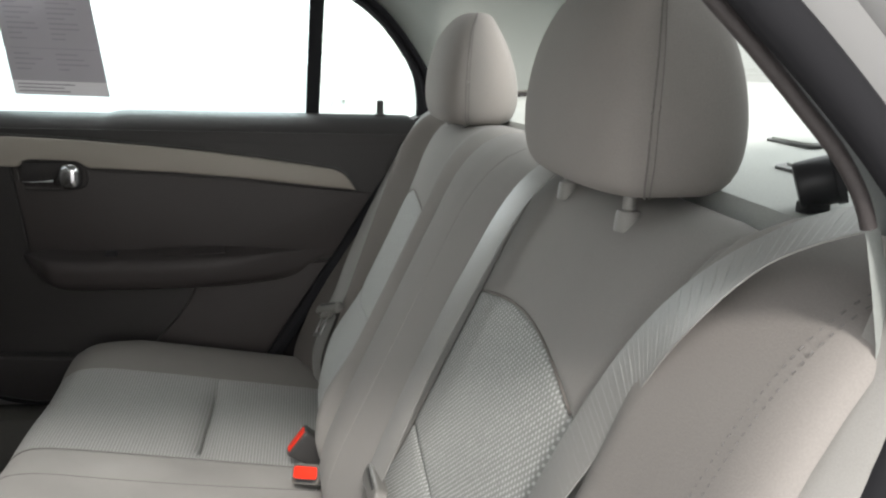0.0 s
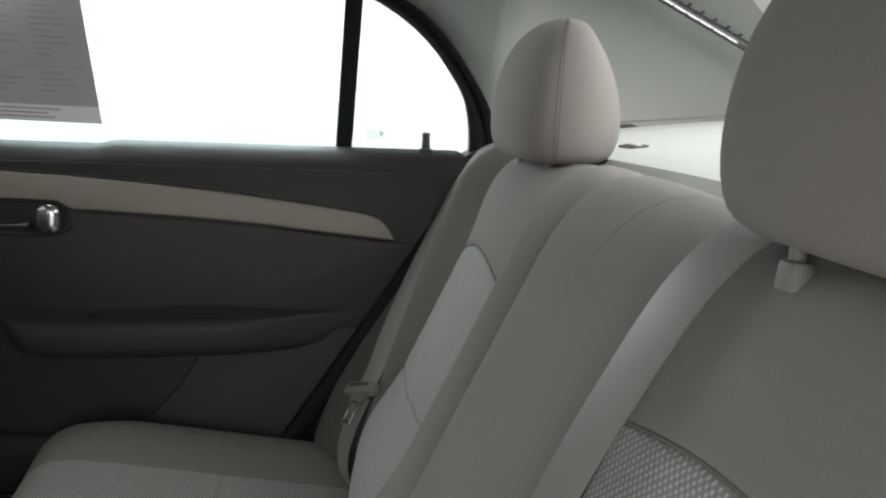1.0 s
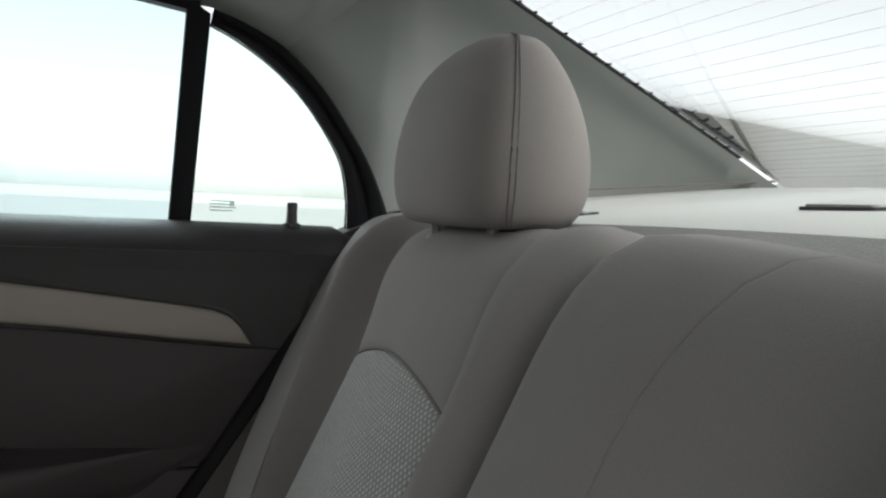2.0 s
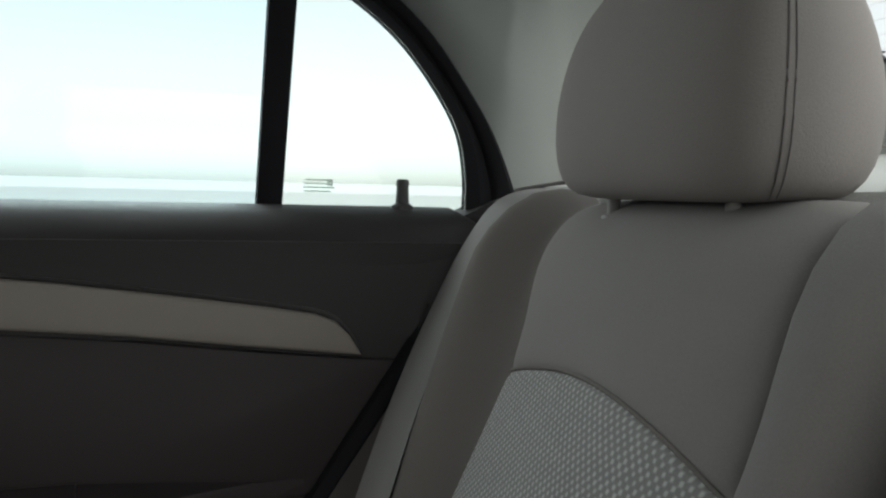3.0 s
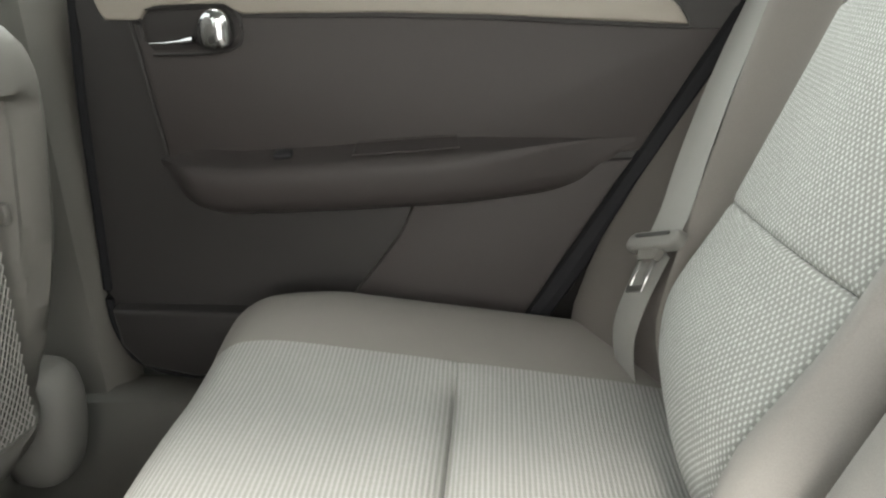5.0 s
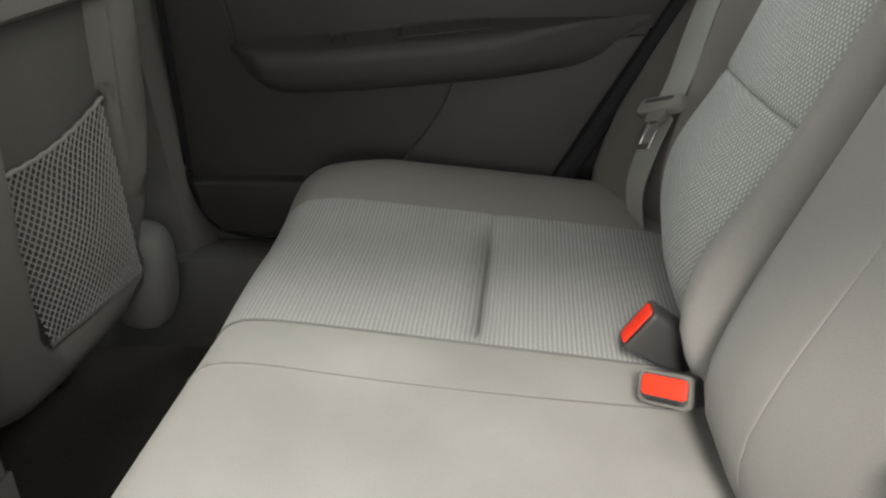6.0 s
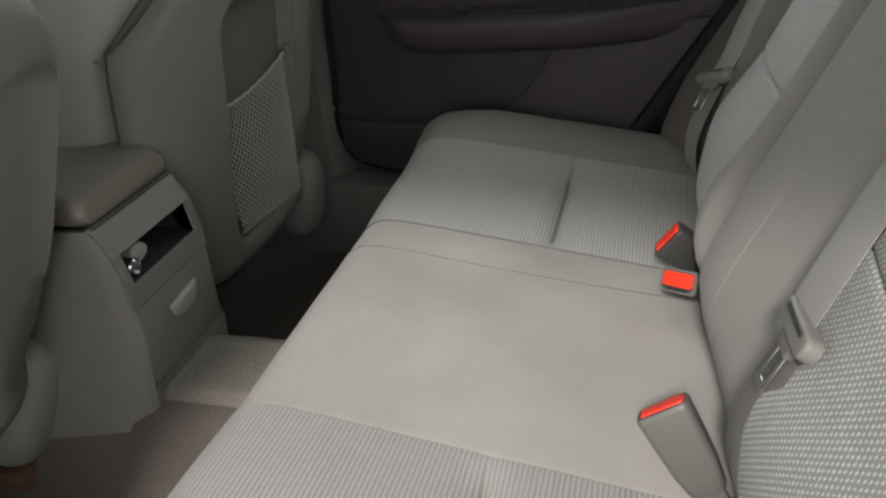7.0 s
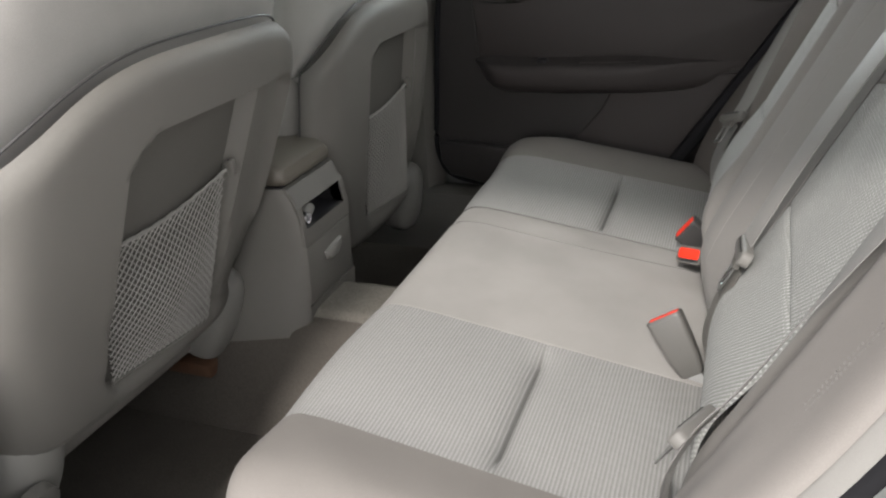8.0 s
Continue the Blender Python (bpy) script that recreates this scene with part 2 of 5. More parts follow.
def box_bm(x0, x1, y0, y1, z0, z1, bevel=0.0, segments=2, turn=None):
    bm = bmesh.new()
    bmesh.ops.create_cube(bm, size=1)
    bmesh.ops.scale(bm, vec=(x1 - x0, y1 - y0, z1 - z0), verts=bm.verts)
    if bevel:
        bmesh.ops.bevel(bm, geom=list(bm.edges), offset=bevel, segments=segments, affect="EDGES", profile=0.5)
    m = Matrix.Translation(((x0 + x1) / 2, (y0 + y1) / 2, (z0 + z1) / 2))
    if turn:
        m = turn @ m
    bmesh.ops.transform(bm, matrix=m, verts=bm.verts)
    return bm


def round_rect(w, h, r, n=5):
    """Outline of a rectangle with rounded corners about the origin."""
    r = min(r, w / 2 - 1e-4, h / 2 - 1e-4)
    out = []
    for cx, cy, a0 in ((w / 2 - r, h / 2 - r, 0), (-w / 2 + r, h / 2 - r, 90), (-w / 2 + r, -h / 2 + r, 180), (w / 2 - r, -h / 2 + r, 270)):
        for k in range(n + 1):
            a = radians(a0 + 90 * k / n)
            out.append((cx + r * math.cos(a), cy + r * math.sin(a)))
    return out


def steps(length, r, inner=10):
    """Parameters from 0 to 1, close together within r of both ends."""
    k = min(0.45, r / max(length, 1e-6))
    edge = [k * (1 - math.cos(math.pi / 2 * i / 5)) for i in range(5)]
    mid = [k + (1 - 2 * k) * i / inner for i in range(inner + 1)]
    return edge + mid + [1 - e for e in reversed(edge)]


def pillow_bm(surface, v0, v1, u0, u1, r=0.02, depth=0.02, crown=0.0, inner=12, lift=None, open_ends=(), inner_v=0):
    """A padded panel on surface(u, v, d). u runs between the curves u0(v) and u1(v), v from v0(u01) to v1(u01); its edges sink by depth within r.
    open_ends: sides ('u0', 'u1', 'v0', 'v1') whose edges do not sink."""
    f = lambda g: g if callable(g) else (lambda _: g)
    u0, u1, v0, v1 = f(u0), f(u1), f(v0), f(v1)
    lu = abs(u1(0.5) - u0(0.5))
    lv = abs(v1(0.5) - v0(0.5))
    rows = []
    for b in steps(lv, r, inner_v or inner):
        row = []
        for a in steps(lu, r, inner):
            v = v0(a) + (v1(a) - v0(a)) * b
            u = u0(b) + (u1(b) - u0(b)) * a
            es = []
            if "u0" not in open_ends:
                es.append(a * lu)
            if "u1" not in open_ends:
                es.append((1 - a) * lu)
            if "v0" not in open_ends:
                es.append(b * lv)
            if "v1" not in open_ends:
                es.append((1 - b) * lv)
            sink = 0.0
            for e in es:
                if e < r:
                    q = 1 - e / r
                    sink = max(sink, 1 - math.sqrt(max(0.0, 1 - q * q)))
            d = crown * 16 * a * (1 - a) * b * (1 - b) - depth * sink
            if lift:
                d += lift(u, v)
            row.append(surface(u, v, d))
        rows.append(row)
    return grid_bm(rows)


# ---- shared lines of the car ----
def door_y(x):
    return 0.66 - 0.09 * (x + 0.34)


def glass_y(x):
    return 0.7255 - 0.074 * x


def on_door(x, z, d):
    return Vector((x, door_y(x) - d, z))


FRAME_IN = smooth_line([(-0.104, 0, 1.158), (-0.07, 0, 1.142), (-0.025, 0, 1.113), (0.015, 0, 1.077), (0.05, 0, 1.032), (0.076, 0, 0.986), (0.086, 0, 0.938), (0.087, 0, 0.895)], 4)
FRAME_OUT = smooth_line([(-0.101, 0, 1.176), (-0.051, 0, 1.158), (-0.006, 0, 1.133), (0.042, 0, 1.088), (0.085, 0, 1.03), (0.115, 0, 0.981), (0.138, 0, 0.926), (0.146, 0, 0.895)], 4)
NEAR_EDGE = smooth_line([(-0.13, 0, 1.14), (-0.075, 0, 1.095), (-0.035, 0, 1.062), (0.001, 0, 1.031), (0.019, 0, 1.015), (0.039, 0, 0.996), (0.059, 0, 0.976), (0.072, 0, 0.956), (0.080, 0, 0.93), (0.088, 0, 0.90), (0.092, 0, 0.86), (0.088, 0, 0.82)], 4)
NEAR_SEAL = [(-0.115, 1.147), (-0.058, 1.098), (-0.022, 1.063), (0.009, 1.033), (0.030, 1.015), (0.052, 0.995), (0.072, 0.975), (0.088, 0.955), (0.099, 0.925)]
NEAR_LOW = [(0.102, 0.89), (0.092, 0.845), (0.074, 0.795), (0.045, 0.735), (0.012, 0.668), (-0.02, 0.607), (-0.10, 0.48), (-0.19, 0.37), (-0.28, 0.29), (-0.5, 0.262), (-0.84, 0.262)]
DOOR_REAR = [(0.13, 0.90), (0.085, 0.885), (0.066, 0.86), (-0.07, 0.645), (-0.239, 0.386), (-0.31, 0.30), (-0.37, 0.275)]
DOOR_FRONT = [(-0.727, 0.277), (-0.811, 0.295), (-0.838, 0.33), (-0.848, 0.384), (-0.841, 0.48), (-0.826, 0.676), (-0.809, 0.816), (-0.80, 0.895)]


def smooth_step(a, b, v):
    """0 at a, 1 at b."""
    t = min(1.0, max(0.0, (v - a) / (b - a)))
    return t * t * (3 - 2 * t)


# ---- ground, body shell, roof ----
def build_ground():
    bm = bmesh.new()
    bmesh.ops.create_grid(bm, x_segments=8, y_segments=8, size=400)
    bmesh.ops.translate(bm, vec=(0, 0, -0.35), verts=bm.verts)
    tagged(finish("ground", bm, GROUND), "pale bright open ground outside the car", "ground", kind="structure")
    # bank added as a glowing backdrop along the horizon
    rows = [[(r * math.cos(a), r * math.sin(a), z * (1 + 0.25 * noise.noise((3 * math.cos(a), 3 * math.sin(a), 1)))) for a in [2 * math.pi * k / 72 for k in range(72)]]
            for r, z in ((300, -0.4), (330, 1.2), (360, 3.0), (390, 4.0))]
    tagged(finish("backdrop", grid_bm(rows, close_u=True), BANK_GLOW), "added low pale bank in the far distance, glowing to whiten the windows", "distance", kind="structure")


def build_shell():
    # floor pan with tunnel
    rows = []
    for x in (-2.0, -1.4, -1.0, -0.85, -0.75, -0.6, -0.4, 0.3):
        row = []
        for y in np.linspace(-0.72, 0.72, 49):
            a = abs(y + 0.03)
            z = 0.10 + 0.20 * (1 - smooth_step(0.065, 0.19, a))
            z += 0.05 * smooth_step(0.62, 0.70, abs(y)) + 0.006 * noise.noise((x * 5, y * 7, 0))
            row.append((x, y, z))
        rows.append(row)
    tagged(finish("floor", grid_bm(rows), CARPET), "dark grey-brown carpeted car floor with a centre tunnel", "floor", kind="structure")
    # carpet over the tunnel behind the console, its colour paled for light from above
    rows = []
    for x in np.linspace(-0.80, -0.45, 12):
        rows.append([(x, y, 0.310 - 0.009 * smooth_step(0.052, 0.072, abs(y + 0.020)) + 0.0015 * noise.noise((x * 30, y * 30, 3)))
                     for y in np.linspace(-0.092, 0.052, 24)])
    tagged(finish("tunnel_carpet", grid_bm(rows), CARPET_LIT), "carpet covering the raised centre tunnel, paled for the light on its top", "carpet", kind="structure")
    # headliner
    stations = [(0.13, 0.566, 1.243, 0.03, 0.13), (0.0, 0.724, 1.130, 0.13, 0.05), (-0.101, 0.733, 1.180, 0.105, -0.07), (-0.5, 0.755, 1.21, 0.085, -0.5),
                (-0.85, 0.745, 1.21, 0.075, -0.85), (-1.05, 0.72, 1.195, 0.06, -1.05)]
    rows = []
    for x, ye, ze, up, xm in stations:
        row = []
        for a in np.linspace(-1, 1, 33):
            k = 1 - abs(a) ** 3.2
            row.append((x + (xm - x) * k, ye * a, ze + up * k))
        rows.append(row)
    fine = []
    for i in range(len(rows) - 1):
        for k in range(5):
            fine.append([Vector(p).lerp(Vector(q), k / 5) for p, q in zip(rows[i], rows[i + 1])])
    fine.append([Vector(p) for p in rows[-1]])
    tagged(finish("headliner", grid_bm(fine), HEADLINER), "pale grey fabric headliner under the car roof", "headliner", kind="structure")
    roof = [[Vector((p.x, p.y * 1.06, p.z + 0.035)) for p in r] for r in fine]
    tagged(finish("roof", grid_bm(roof), PAINT), "silver-grey painted steel car roof", "roof", kind="structure")
    for s, side in ((1, "right"), (-1, "left")):
        # rear quarter: pillar trim from the door frame to the rear window
        n = 14
        rows = []
        src = FRAME_OUT if s > 0 else NEAR_EDGE
        f = [src[round(8 + (len(src) - 9) * i / (n - 1))] for i in range(n)]
        for i in range(n):
            k = i / (n - 1)
            a = Vector((f[i].x, (glass_y(f[i].x) - 0.004) if s > 0 else 0.694, f[i].z))
            b = Vector((0.13, 0.566, 1.243)).lerp(Vector((0.75, 0.578, 0.95)), k) + Vector((0.012, 0.0, 0.018))
            row = []
            for j in range(13):
                t = j / 12
                p = a.lerp(b, t)
                p.y += 0.045 * math.sin(math.pi * t) * (0.6 + 0.4 * k) - 0.03 * smooth_step(0, 0.12, t) * (1 - t) * (1 - 0.9 * k * (s > 0))
                row.append((p.x, p.y * s, p.z))
            rows.append(row)
        tagged(finish("pillar_trim_" + side, grid_bm(rows), PILLAR), "pale grey moulded trim over the rear roof pillar", "pillar trim", kind="structure")
        # side wall behind and under the trim
        out = [(0.075, 0.888), (0.15, 0.922), (0.30, 0.95), (0.85, 0.98), (0.85, 0.15), (-0.35, 0.15), (-0.31, 0.29), (-0.22, 0.386), (-0.05, 0.645)]
        if s < 0:
            out = [(0.115, 0.90), (0.30, 1.0), (0.85, 0.98), (0.85, 0.15), (-0.35, 0.15), (-0.28, 0.285)] + [(a + 0.004, b) for a, b in reversed(NEAR_LOW[:6])]
        # one panel in two tones: darkened as shaded on the far side, grey near
        tagged(finish("quarter_panel_" + side, prism_bm(out, lambda a, b, d: (a, s * d, b), 0.69, 0.76), DOOR_PLASTIC if s > 0 else PILLAR), "inner wheel-house panel beside the rear seat, darkened for shade" if s > 0 else "grey inner wheel-house panel beside the rear seat", "body panel", kind="structure")
        # front half of the body side
        low = [(-0.86, 0.10), (-0.86, 0.88), (-1.9, 0.86), (-1.9, 0.10)]
        tagged(finish("front_side_wall_" + side, prism_bm(low, lambda a, b, d: (a, s * d, b), 0.72, 0.78, 0.01), DOOR_PLASTIC), "dark grey lower side of the front cabin", "body side", kind="structure")
        post = [(-0.85, 0.85), (-0.83, 1.21), (-0.95, 1.22), (-0.99, 0.85)]
        tagged(finish("centre_pillar_" + side, prism_bm(post, lambda a, b, d: (a, s * d, b), 0.715, 0.785, 0.012), PILLAR), "grey trimmed pillar between the doors", "pillar", kind="structure")
        sill = [[(x, s * y, z) for y, z in ((0.62, 0.12), (0.655, 0.19), (0.675, 0.245), (0.70, 0.258), (0.74, 0.255), (0.745, 0.20), (0.745, 0.05), (0.62, 0.05))] for x in np.linspace(-1.9, -0.2, 12)]
        tagged(finish("door_sill_" + side, loft_bm(sill), SILL), "dark grey plastic sill trim below the rear door", "door sill", kind="structure")
        foot = [[(x, s * y, z) for x, y, z in ((-0.842, 0.725, z), (-0.872, 0.69, z), (-1.0, 0.685, z), (-1.01, 0.75, z), (-0.842, 0.75, z))] for z in (0.10, 0.3, 0.6, 0.86)]
        tagged(finish("pillar_foot_trim_" + side, loft_bm(foot), SHELL), "grey plastic trim at the foot of the centre pillar", "pillar trim", kind="structure")
    rows = []
    for z in np.linspace(0.34, 0.945, 40):
        x0 = float(np.interp(z, [0.30, 0.45, 0.6, 0.75, 0.84, 0.90, 0.945], [-0.188, -0.117, -0.045, 0.026, 0.069, 0.098, 0.112])) + 0.012
        x1 = float(np.interp(z, [q[1] for q in reversed(NEAR_SEAL[5:] + NEAR_LOW[:8])], [q[0] for q in reversed(NEAR_SEAL[5:] + NEAR_LOW[:8])])) + 0.004
        x0 = min(x0, x1 - 0.01)
        x0 -= 0.018 * smooth_step(0.93, 0.86, z)
        rows.append([(x0 + (x1 - x0) * t, -0.685 - 0.022 * t - 0.008 * math.sin(math.pi * t), z) for t in np.linspace(0, 1, 9)])
    tagged(finish("quarter_trim_left", grid_bm(rows), COVER), "smooth grey side trim between seat back and door opening", "trim", kind="structure")
    screen = [[(-1.02 - 0.86 * k, 0.74 * a, 1.245 - 0.385 * k - 0.03 * a * a) for a in np.linspace(-1, 1, 9)] for k in np.linspace(0, 1, 5)]
    tagged(finish("windscreen", grid_bm(screen), DARK_GLASS), "tinted windscreen at the front of the cabin", "windscreen", kind="structure")
    for s, side in ((1, "right"), (-1, "left")):
        quad = [(-0.97, 0.86), (-0.95, 1.22), (-1.12, 1.215), (-1.82, 0.86)]
        tagged(finish("front_window_" + side, prism_bm(quad, lambda a, b, d: (a, s * d, b), 0.748, 0.752), DARK_GLASS), "tinted front side window", "window", kind="structure")
    back = [(-1.9, 0.05), (-1.9, 0.86), (-0.9, 0.87), (0.85, 0.87), (0.85, 0.05)]
    tagged(finish("outer_door_skin", prism_bm(back, lambda a, b, d: (a, d, b), 0.785, 0.80), PAINT), "silver-grey painted outer side of the car", "body side", kind="structure")
    far = [(-1.9, 0.84), (-1.10, 1.21), (-1.04, 1.21), (-1.82, 0.84)]
    for s, side in ((1, "right"), (-1, "left")):
        tagged(finish("windscreen_pillar_" + side, prism_bm(far, lambda a, b, d: (a, s * d, b), 0.73, 0.78), PILLAR), "grey windscreen pillar", "pillar", kind="structure")
    # bulkheads
    tagged(finish("dashboard_wall", box_bm(-1.98, -1.9, -0.78, 0.78, 0.05, 0.86, 0.01), DOOR_PLASTIC), "dark plain wall below the windscreen", "dashboard", kind="structure")
    tagged(finish("boot_wall", box_bm(0.28, 0.32, -0.70, 0.70, 0.05, 0.92), DARK), "dark bulkhead behind the rear seat", "bulkhead", kind="structure")


def build_rear_window():
    w = thing("rear_window", "rear windscreen with fine heating lines and a black border", "rear window", kind="structure")

    def at(a, k, d=0.0):
        y = 0.575 * a
        p = Vector((0.13, 0, 1.252)).lerp(Vector((0.73, 0, 0.975)), k)
        return Vector((p.x + 0.05 * (1 - a * a) + d * 0.44, y, p.z + 0.022 * (1 - a * a) * (1 - k) + d * 0.9))
    g = part("pane", grid_bm([[at(a, k, 0.012) for a in np.linspace(-1, 1, 25)] for k in np.linspace(0, 1, 7)]), REAR_GLASS, w)
    g.visible_shadow = False
    for s in (-1, 1):
        part("black_border", ribbon_bm([at(s * 0.985, k, 0.006) for k in np.linspace(-0.02, 0.84, 18)], (0, 1, 0), 0.006, 0.003), BLACK, w)
    part("black_border", ribbon_bm([at(a, 0.005, 0.006) for a in np.linspace(-1, 1, 20)], (0.4, 0, -0.2), 0.012, 0.003), BLACK, w)
    part("black_border", ribbon_bm([at(a, 0.985, -0.004) for a in np.linspace(-1, 1, 20)], (0.4, 0, -0.2), 0.005, 0.003), BLACK, w)
    for i in range(24):
        k = 0.06 + 0.88 * i / 23
        part("heating_line", tube_bm([at(a, k, 0.008) for a in np.linspace(-0.985, 0.985, 20)], 0.00017, 4), COVER, w)
        for s in (-1, 1) if k < 0.82 else ():
            part("heating_tab", box_bm(-0.0022, 0.0022, -0.005, 0.005, -0.001, 0.001, turn=Matrix.Translation(at(s * 0.972, k, 0.004))), BLACK, w)


def build_shelf():
    sh = thing("parcel_shelf", "pale grey felt parcel shelf below the rear window", "parcel shelf", kind="structure")
    rows = []
    for x in (0.15, 0.16, *np.linspace(0.175, 0.80, 15)):
        rows.append([(x, y, 0.918 + 0.115 * (x - 0.17) - 0.05 * (1 - smooth_step(0.148, 0.178, x)) + 0.006 * math.cos(y * 4) + 0.012 * smooth_step(0.5, 0.62, abs(y))) for y in np.linspace(-0.69, 0.69, 30)])
    part("shelf_panel", grid_bm(rows), SHELF, sh)
    # anchor covers with a dark slit
    for x, y, w, d in ((0.262, 0.385, 0.05, 0.024), (0.365, -0.27, 0.075, 0.09), (0.365, 0.10, 0.075, 0.09), (0.262, -0.385, 0.05, 0.024)):
        z = 0.918 + 0.115 * (x - 0.17) + 0.006 * math.cos(y * 4)
        turn = Matrix.Translation((x, y, z + 0.002)) @ Matrix.Rotation(-math.atan(0.115), 4, "Y")
        o = prism_bm(round_rect(d + 0.004, w + 0.004, 0.008), lambda a, b, h: turn @ Vector((a, b, h)), -0.002, 0.0008)
        c = part("anchor_cover", o, DARK, sh, "dark-edged flap let into the felt")
        part("flap", prism_bm(round_rect(d - 0.002 if d > 0.05 else d * 0.4, w - 0.006, 0.006), lambda a, b, h: turn @ Vector((a, b, h)), 0.0008, 0.003, 0.001), SHELF, c)
    tagged(finish("shelf_gap_strip", ribbon_bm([(0.17 + 0.57 * k, 0.605 - 0.02 * k, 0.945 + 0.052 * k) for k in np.linspace(0, 1, 10)], (0.1, 1, 0.2), 0.004, 0.003), SHELL), "dark gap between parcel shelf and pillar trim", "trim", kind="structure")
    cup = thing("latch_cup", "small round black plastic latch cup on the parcel shelf", "latch cup", at=(0.194, -0.498, 0.917))
    turn = Matrix.Translation((0, 0, 0.020)) @ Matrix.Rotation(radians(-30), 4, "Z") @ Matrix.Rotation(radians(72), 4, "Y")
    rings = []
    for r, h in ((0.0145, -0.014), (0.0162, -0.012), (0.0165, 0.008), (0.0175, 0.009), (0.0175, 0.014), (0.0148, 0.014), (0.0135, 0.004), (0.004, 0.001)):
        rings.append([turn @ Vector((r * math.cos(2 * math.pi * k / 24), r * math.sin(2 * math.pi * k / 24), h)) for k in range(24)])
    part("cup_body", loft_bm(rings), BLACK, cup)
    part("mount", box_bm(-0.010, 0.006, -0.008, 0.008, -0.004, 0.007, 0.002), BLACK, cup)


# ---- rear seat ----
BACK_PROFILE = [(0.30, -0.075, 0.30), (0.34, -0.094, 0.34), (0.38, -0.106, 0.38), (0.42, -0.110, 0.42), (0.46, -0.105, 0.46), (0.50, -0.0915, 0.50), (0.54, -0.0738, 0.54), (0.6, -0.0452, 0.6), (0.75, 0.0262, 0.75), (0.84, 0.069, 0.84), (0.87, 0.085, 0.869),
                (0.89, 0.097, 0.887), (0.91, 0.113, 0.901), (0.93, 0.133, 0.908), (0.95, 0.155, 0.909), (0.97, 0.176, 0.903), (0.99, 0.19, 0.888), (1.03, 0.20, 0.85)]
CUSHION_PROFILE = [(0.06, 0.06, 0.322), (-0.10, -0.10, 0.348), (-0.33, -0.33, 0.385), (-0.50, -0.50, 0.4122), (-0.54, -0.544, 0.418), (-0.57, -0.575, 0.418), (-0.60, -0.599, 0.403),
                   (-0.63, -0.611, 0.376), (-0.66, -0.615, 0.346), (-0.74, -0.598, 0.265), (-0.84, -0.585, 0.165)]


def profile_at(profile, s):
    ss = [p[0] for p in profile]
    if ss[0] > ss[-1]:
        xs, zs = np.interp(-s, [-a for a in ss], [p[1] for p in profile]), np.interp(-s, [-a for a in ss], [p[2] for p in profile])
    else:
        xs, zs = np.interp(s, ss, [p[1] for p in profile]), np.interp(s, ss, [p[2] for p in profile])
    return float(xs), float(zs)


def frame_at(profile, s):
    x, z = 0.0, 0.0
    for k in (-1, 0, 1):
        a, b = profile_at(profile, s + k * 0.008)
        x, z = x + a / 3, z + b / 3
    xa, za = profile_at(profile, s - 0.014)
    xb, zb = profile_at(profile, s + 0.014)
    t = Vector((xb - xa, 0, zb - za)).normalized()
    return Vector((x, 0, z)), t


def back_at(y, s, d):
    """On the seat back: d metres in front of it."""
    p, t = frame_at(BACK_PROFILE, s)
    n = Vector((-t.z, 0, t.x))
    q = p + n * d
    return Vector((q.x, y, q.z))


def cushion_at(y, v, d):
    """On the cushion: d metres above it."""
    p, t = frame_at(CUSHION_PROFILE, v)
    n = Vector((-t.z, 0, t.x))
    q = p + n * d
    return Vector((q.x, y, q.z))


def back_panel(name, mat, parent, y0, y1, s0, s1, label="", **kw):
    return part(name, pillow_bm(lambda u, v, d: back_at(u, v, d), s0, s1, y0, y1, **kw), mat, parent, label)


def slab_back(parent, y0, y1, drop=0.019):
    """Padding under the panels of one seat back."""
    ss = [0.31, 0.36, 0.42, 0.48, 0.54, 0.6, 0.75, 0.84, 0.87, 0.89, 0.91, 0.93, 0.95, 0.97, 0.985, 1.02]
    ring = [back_at(0, s, -drop) for s in ss]
    out = [(p.x, p.z) for p in ring] + [(0.19, 0.80), (0.06, 0.31)]
    part("back_padding", prism_bm(out, lambda a, b, d: (a, d, b), y0, y1), CLOTH_WARM, parent)


def curve(table, x):
    """A smooth curve through rising (x, value) pairs."""
    if x <= table[0][0]:
        return table[0][1]
    if x >= table[-1][0]:
        return table[-1][1]
    i = max(k for k in range(len(table) - 1) if table[k][0] <= x)

    def grad(k):
        if k == 0 or k == len(table) - 1:
            return 0.0
        (xa, ya), (xb, yb), (xc, yc) = table[k - 1], table[k], table[k + 1]
        g, h = (yb - ya) / (xb - xa), (yc - yb) / (xc - xb)
        return 0.0 if g * h <= 0 else 2 * g * h / (g + h)
    (x0, y0), (x1, y1) = table[i], table[i + 1]
    w = x1 - x0
    t = (x - x0) / w
    return ((1 + 2 * t) * (1 - t) ** 2 * y0 + t * (1 - t) ** 2 * w * grad(i) + t * t * (3 - 2 * t) * y1 + t * t * (t - 1) * w * grad(i + 1))


def inner_line(s):
    """The far seat: seam between inner bolster and centre panel, by height."""
    return curve([(0.34, 0.150), (0.60, 0.139), (0.78, 0.143), (0.89, 0.166), (0.97, 0.186)], s)


def outer_line(s):
    """The far seat: seam between centre panel and outer bolster, by height."""
    return curve([(0.34, 0.395), (0.44, 0.425), (0.52, 0.441), (0.60, 0.448), (0.77, 0.453), (0.80, 0.463), (0.87, 0.497), (0.97, 0.497)], s)


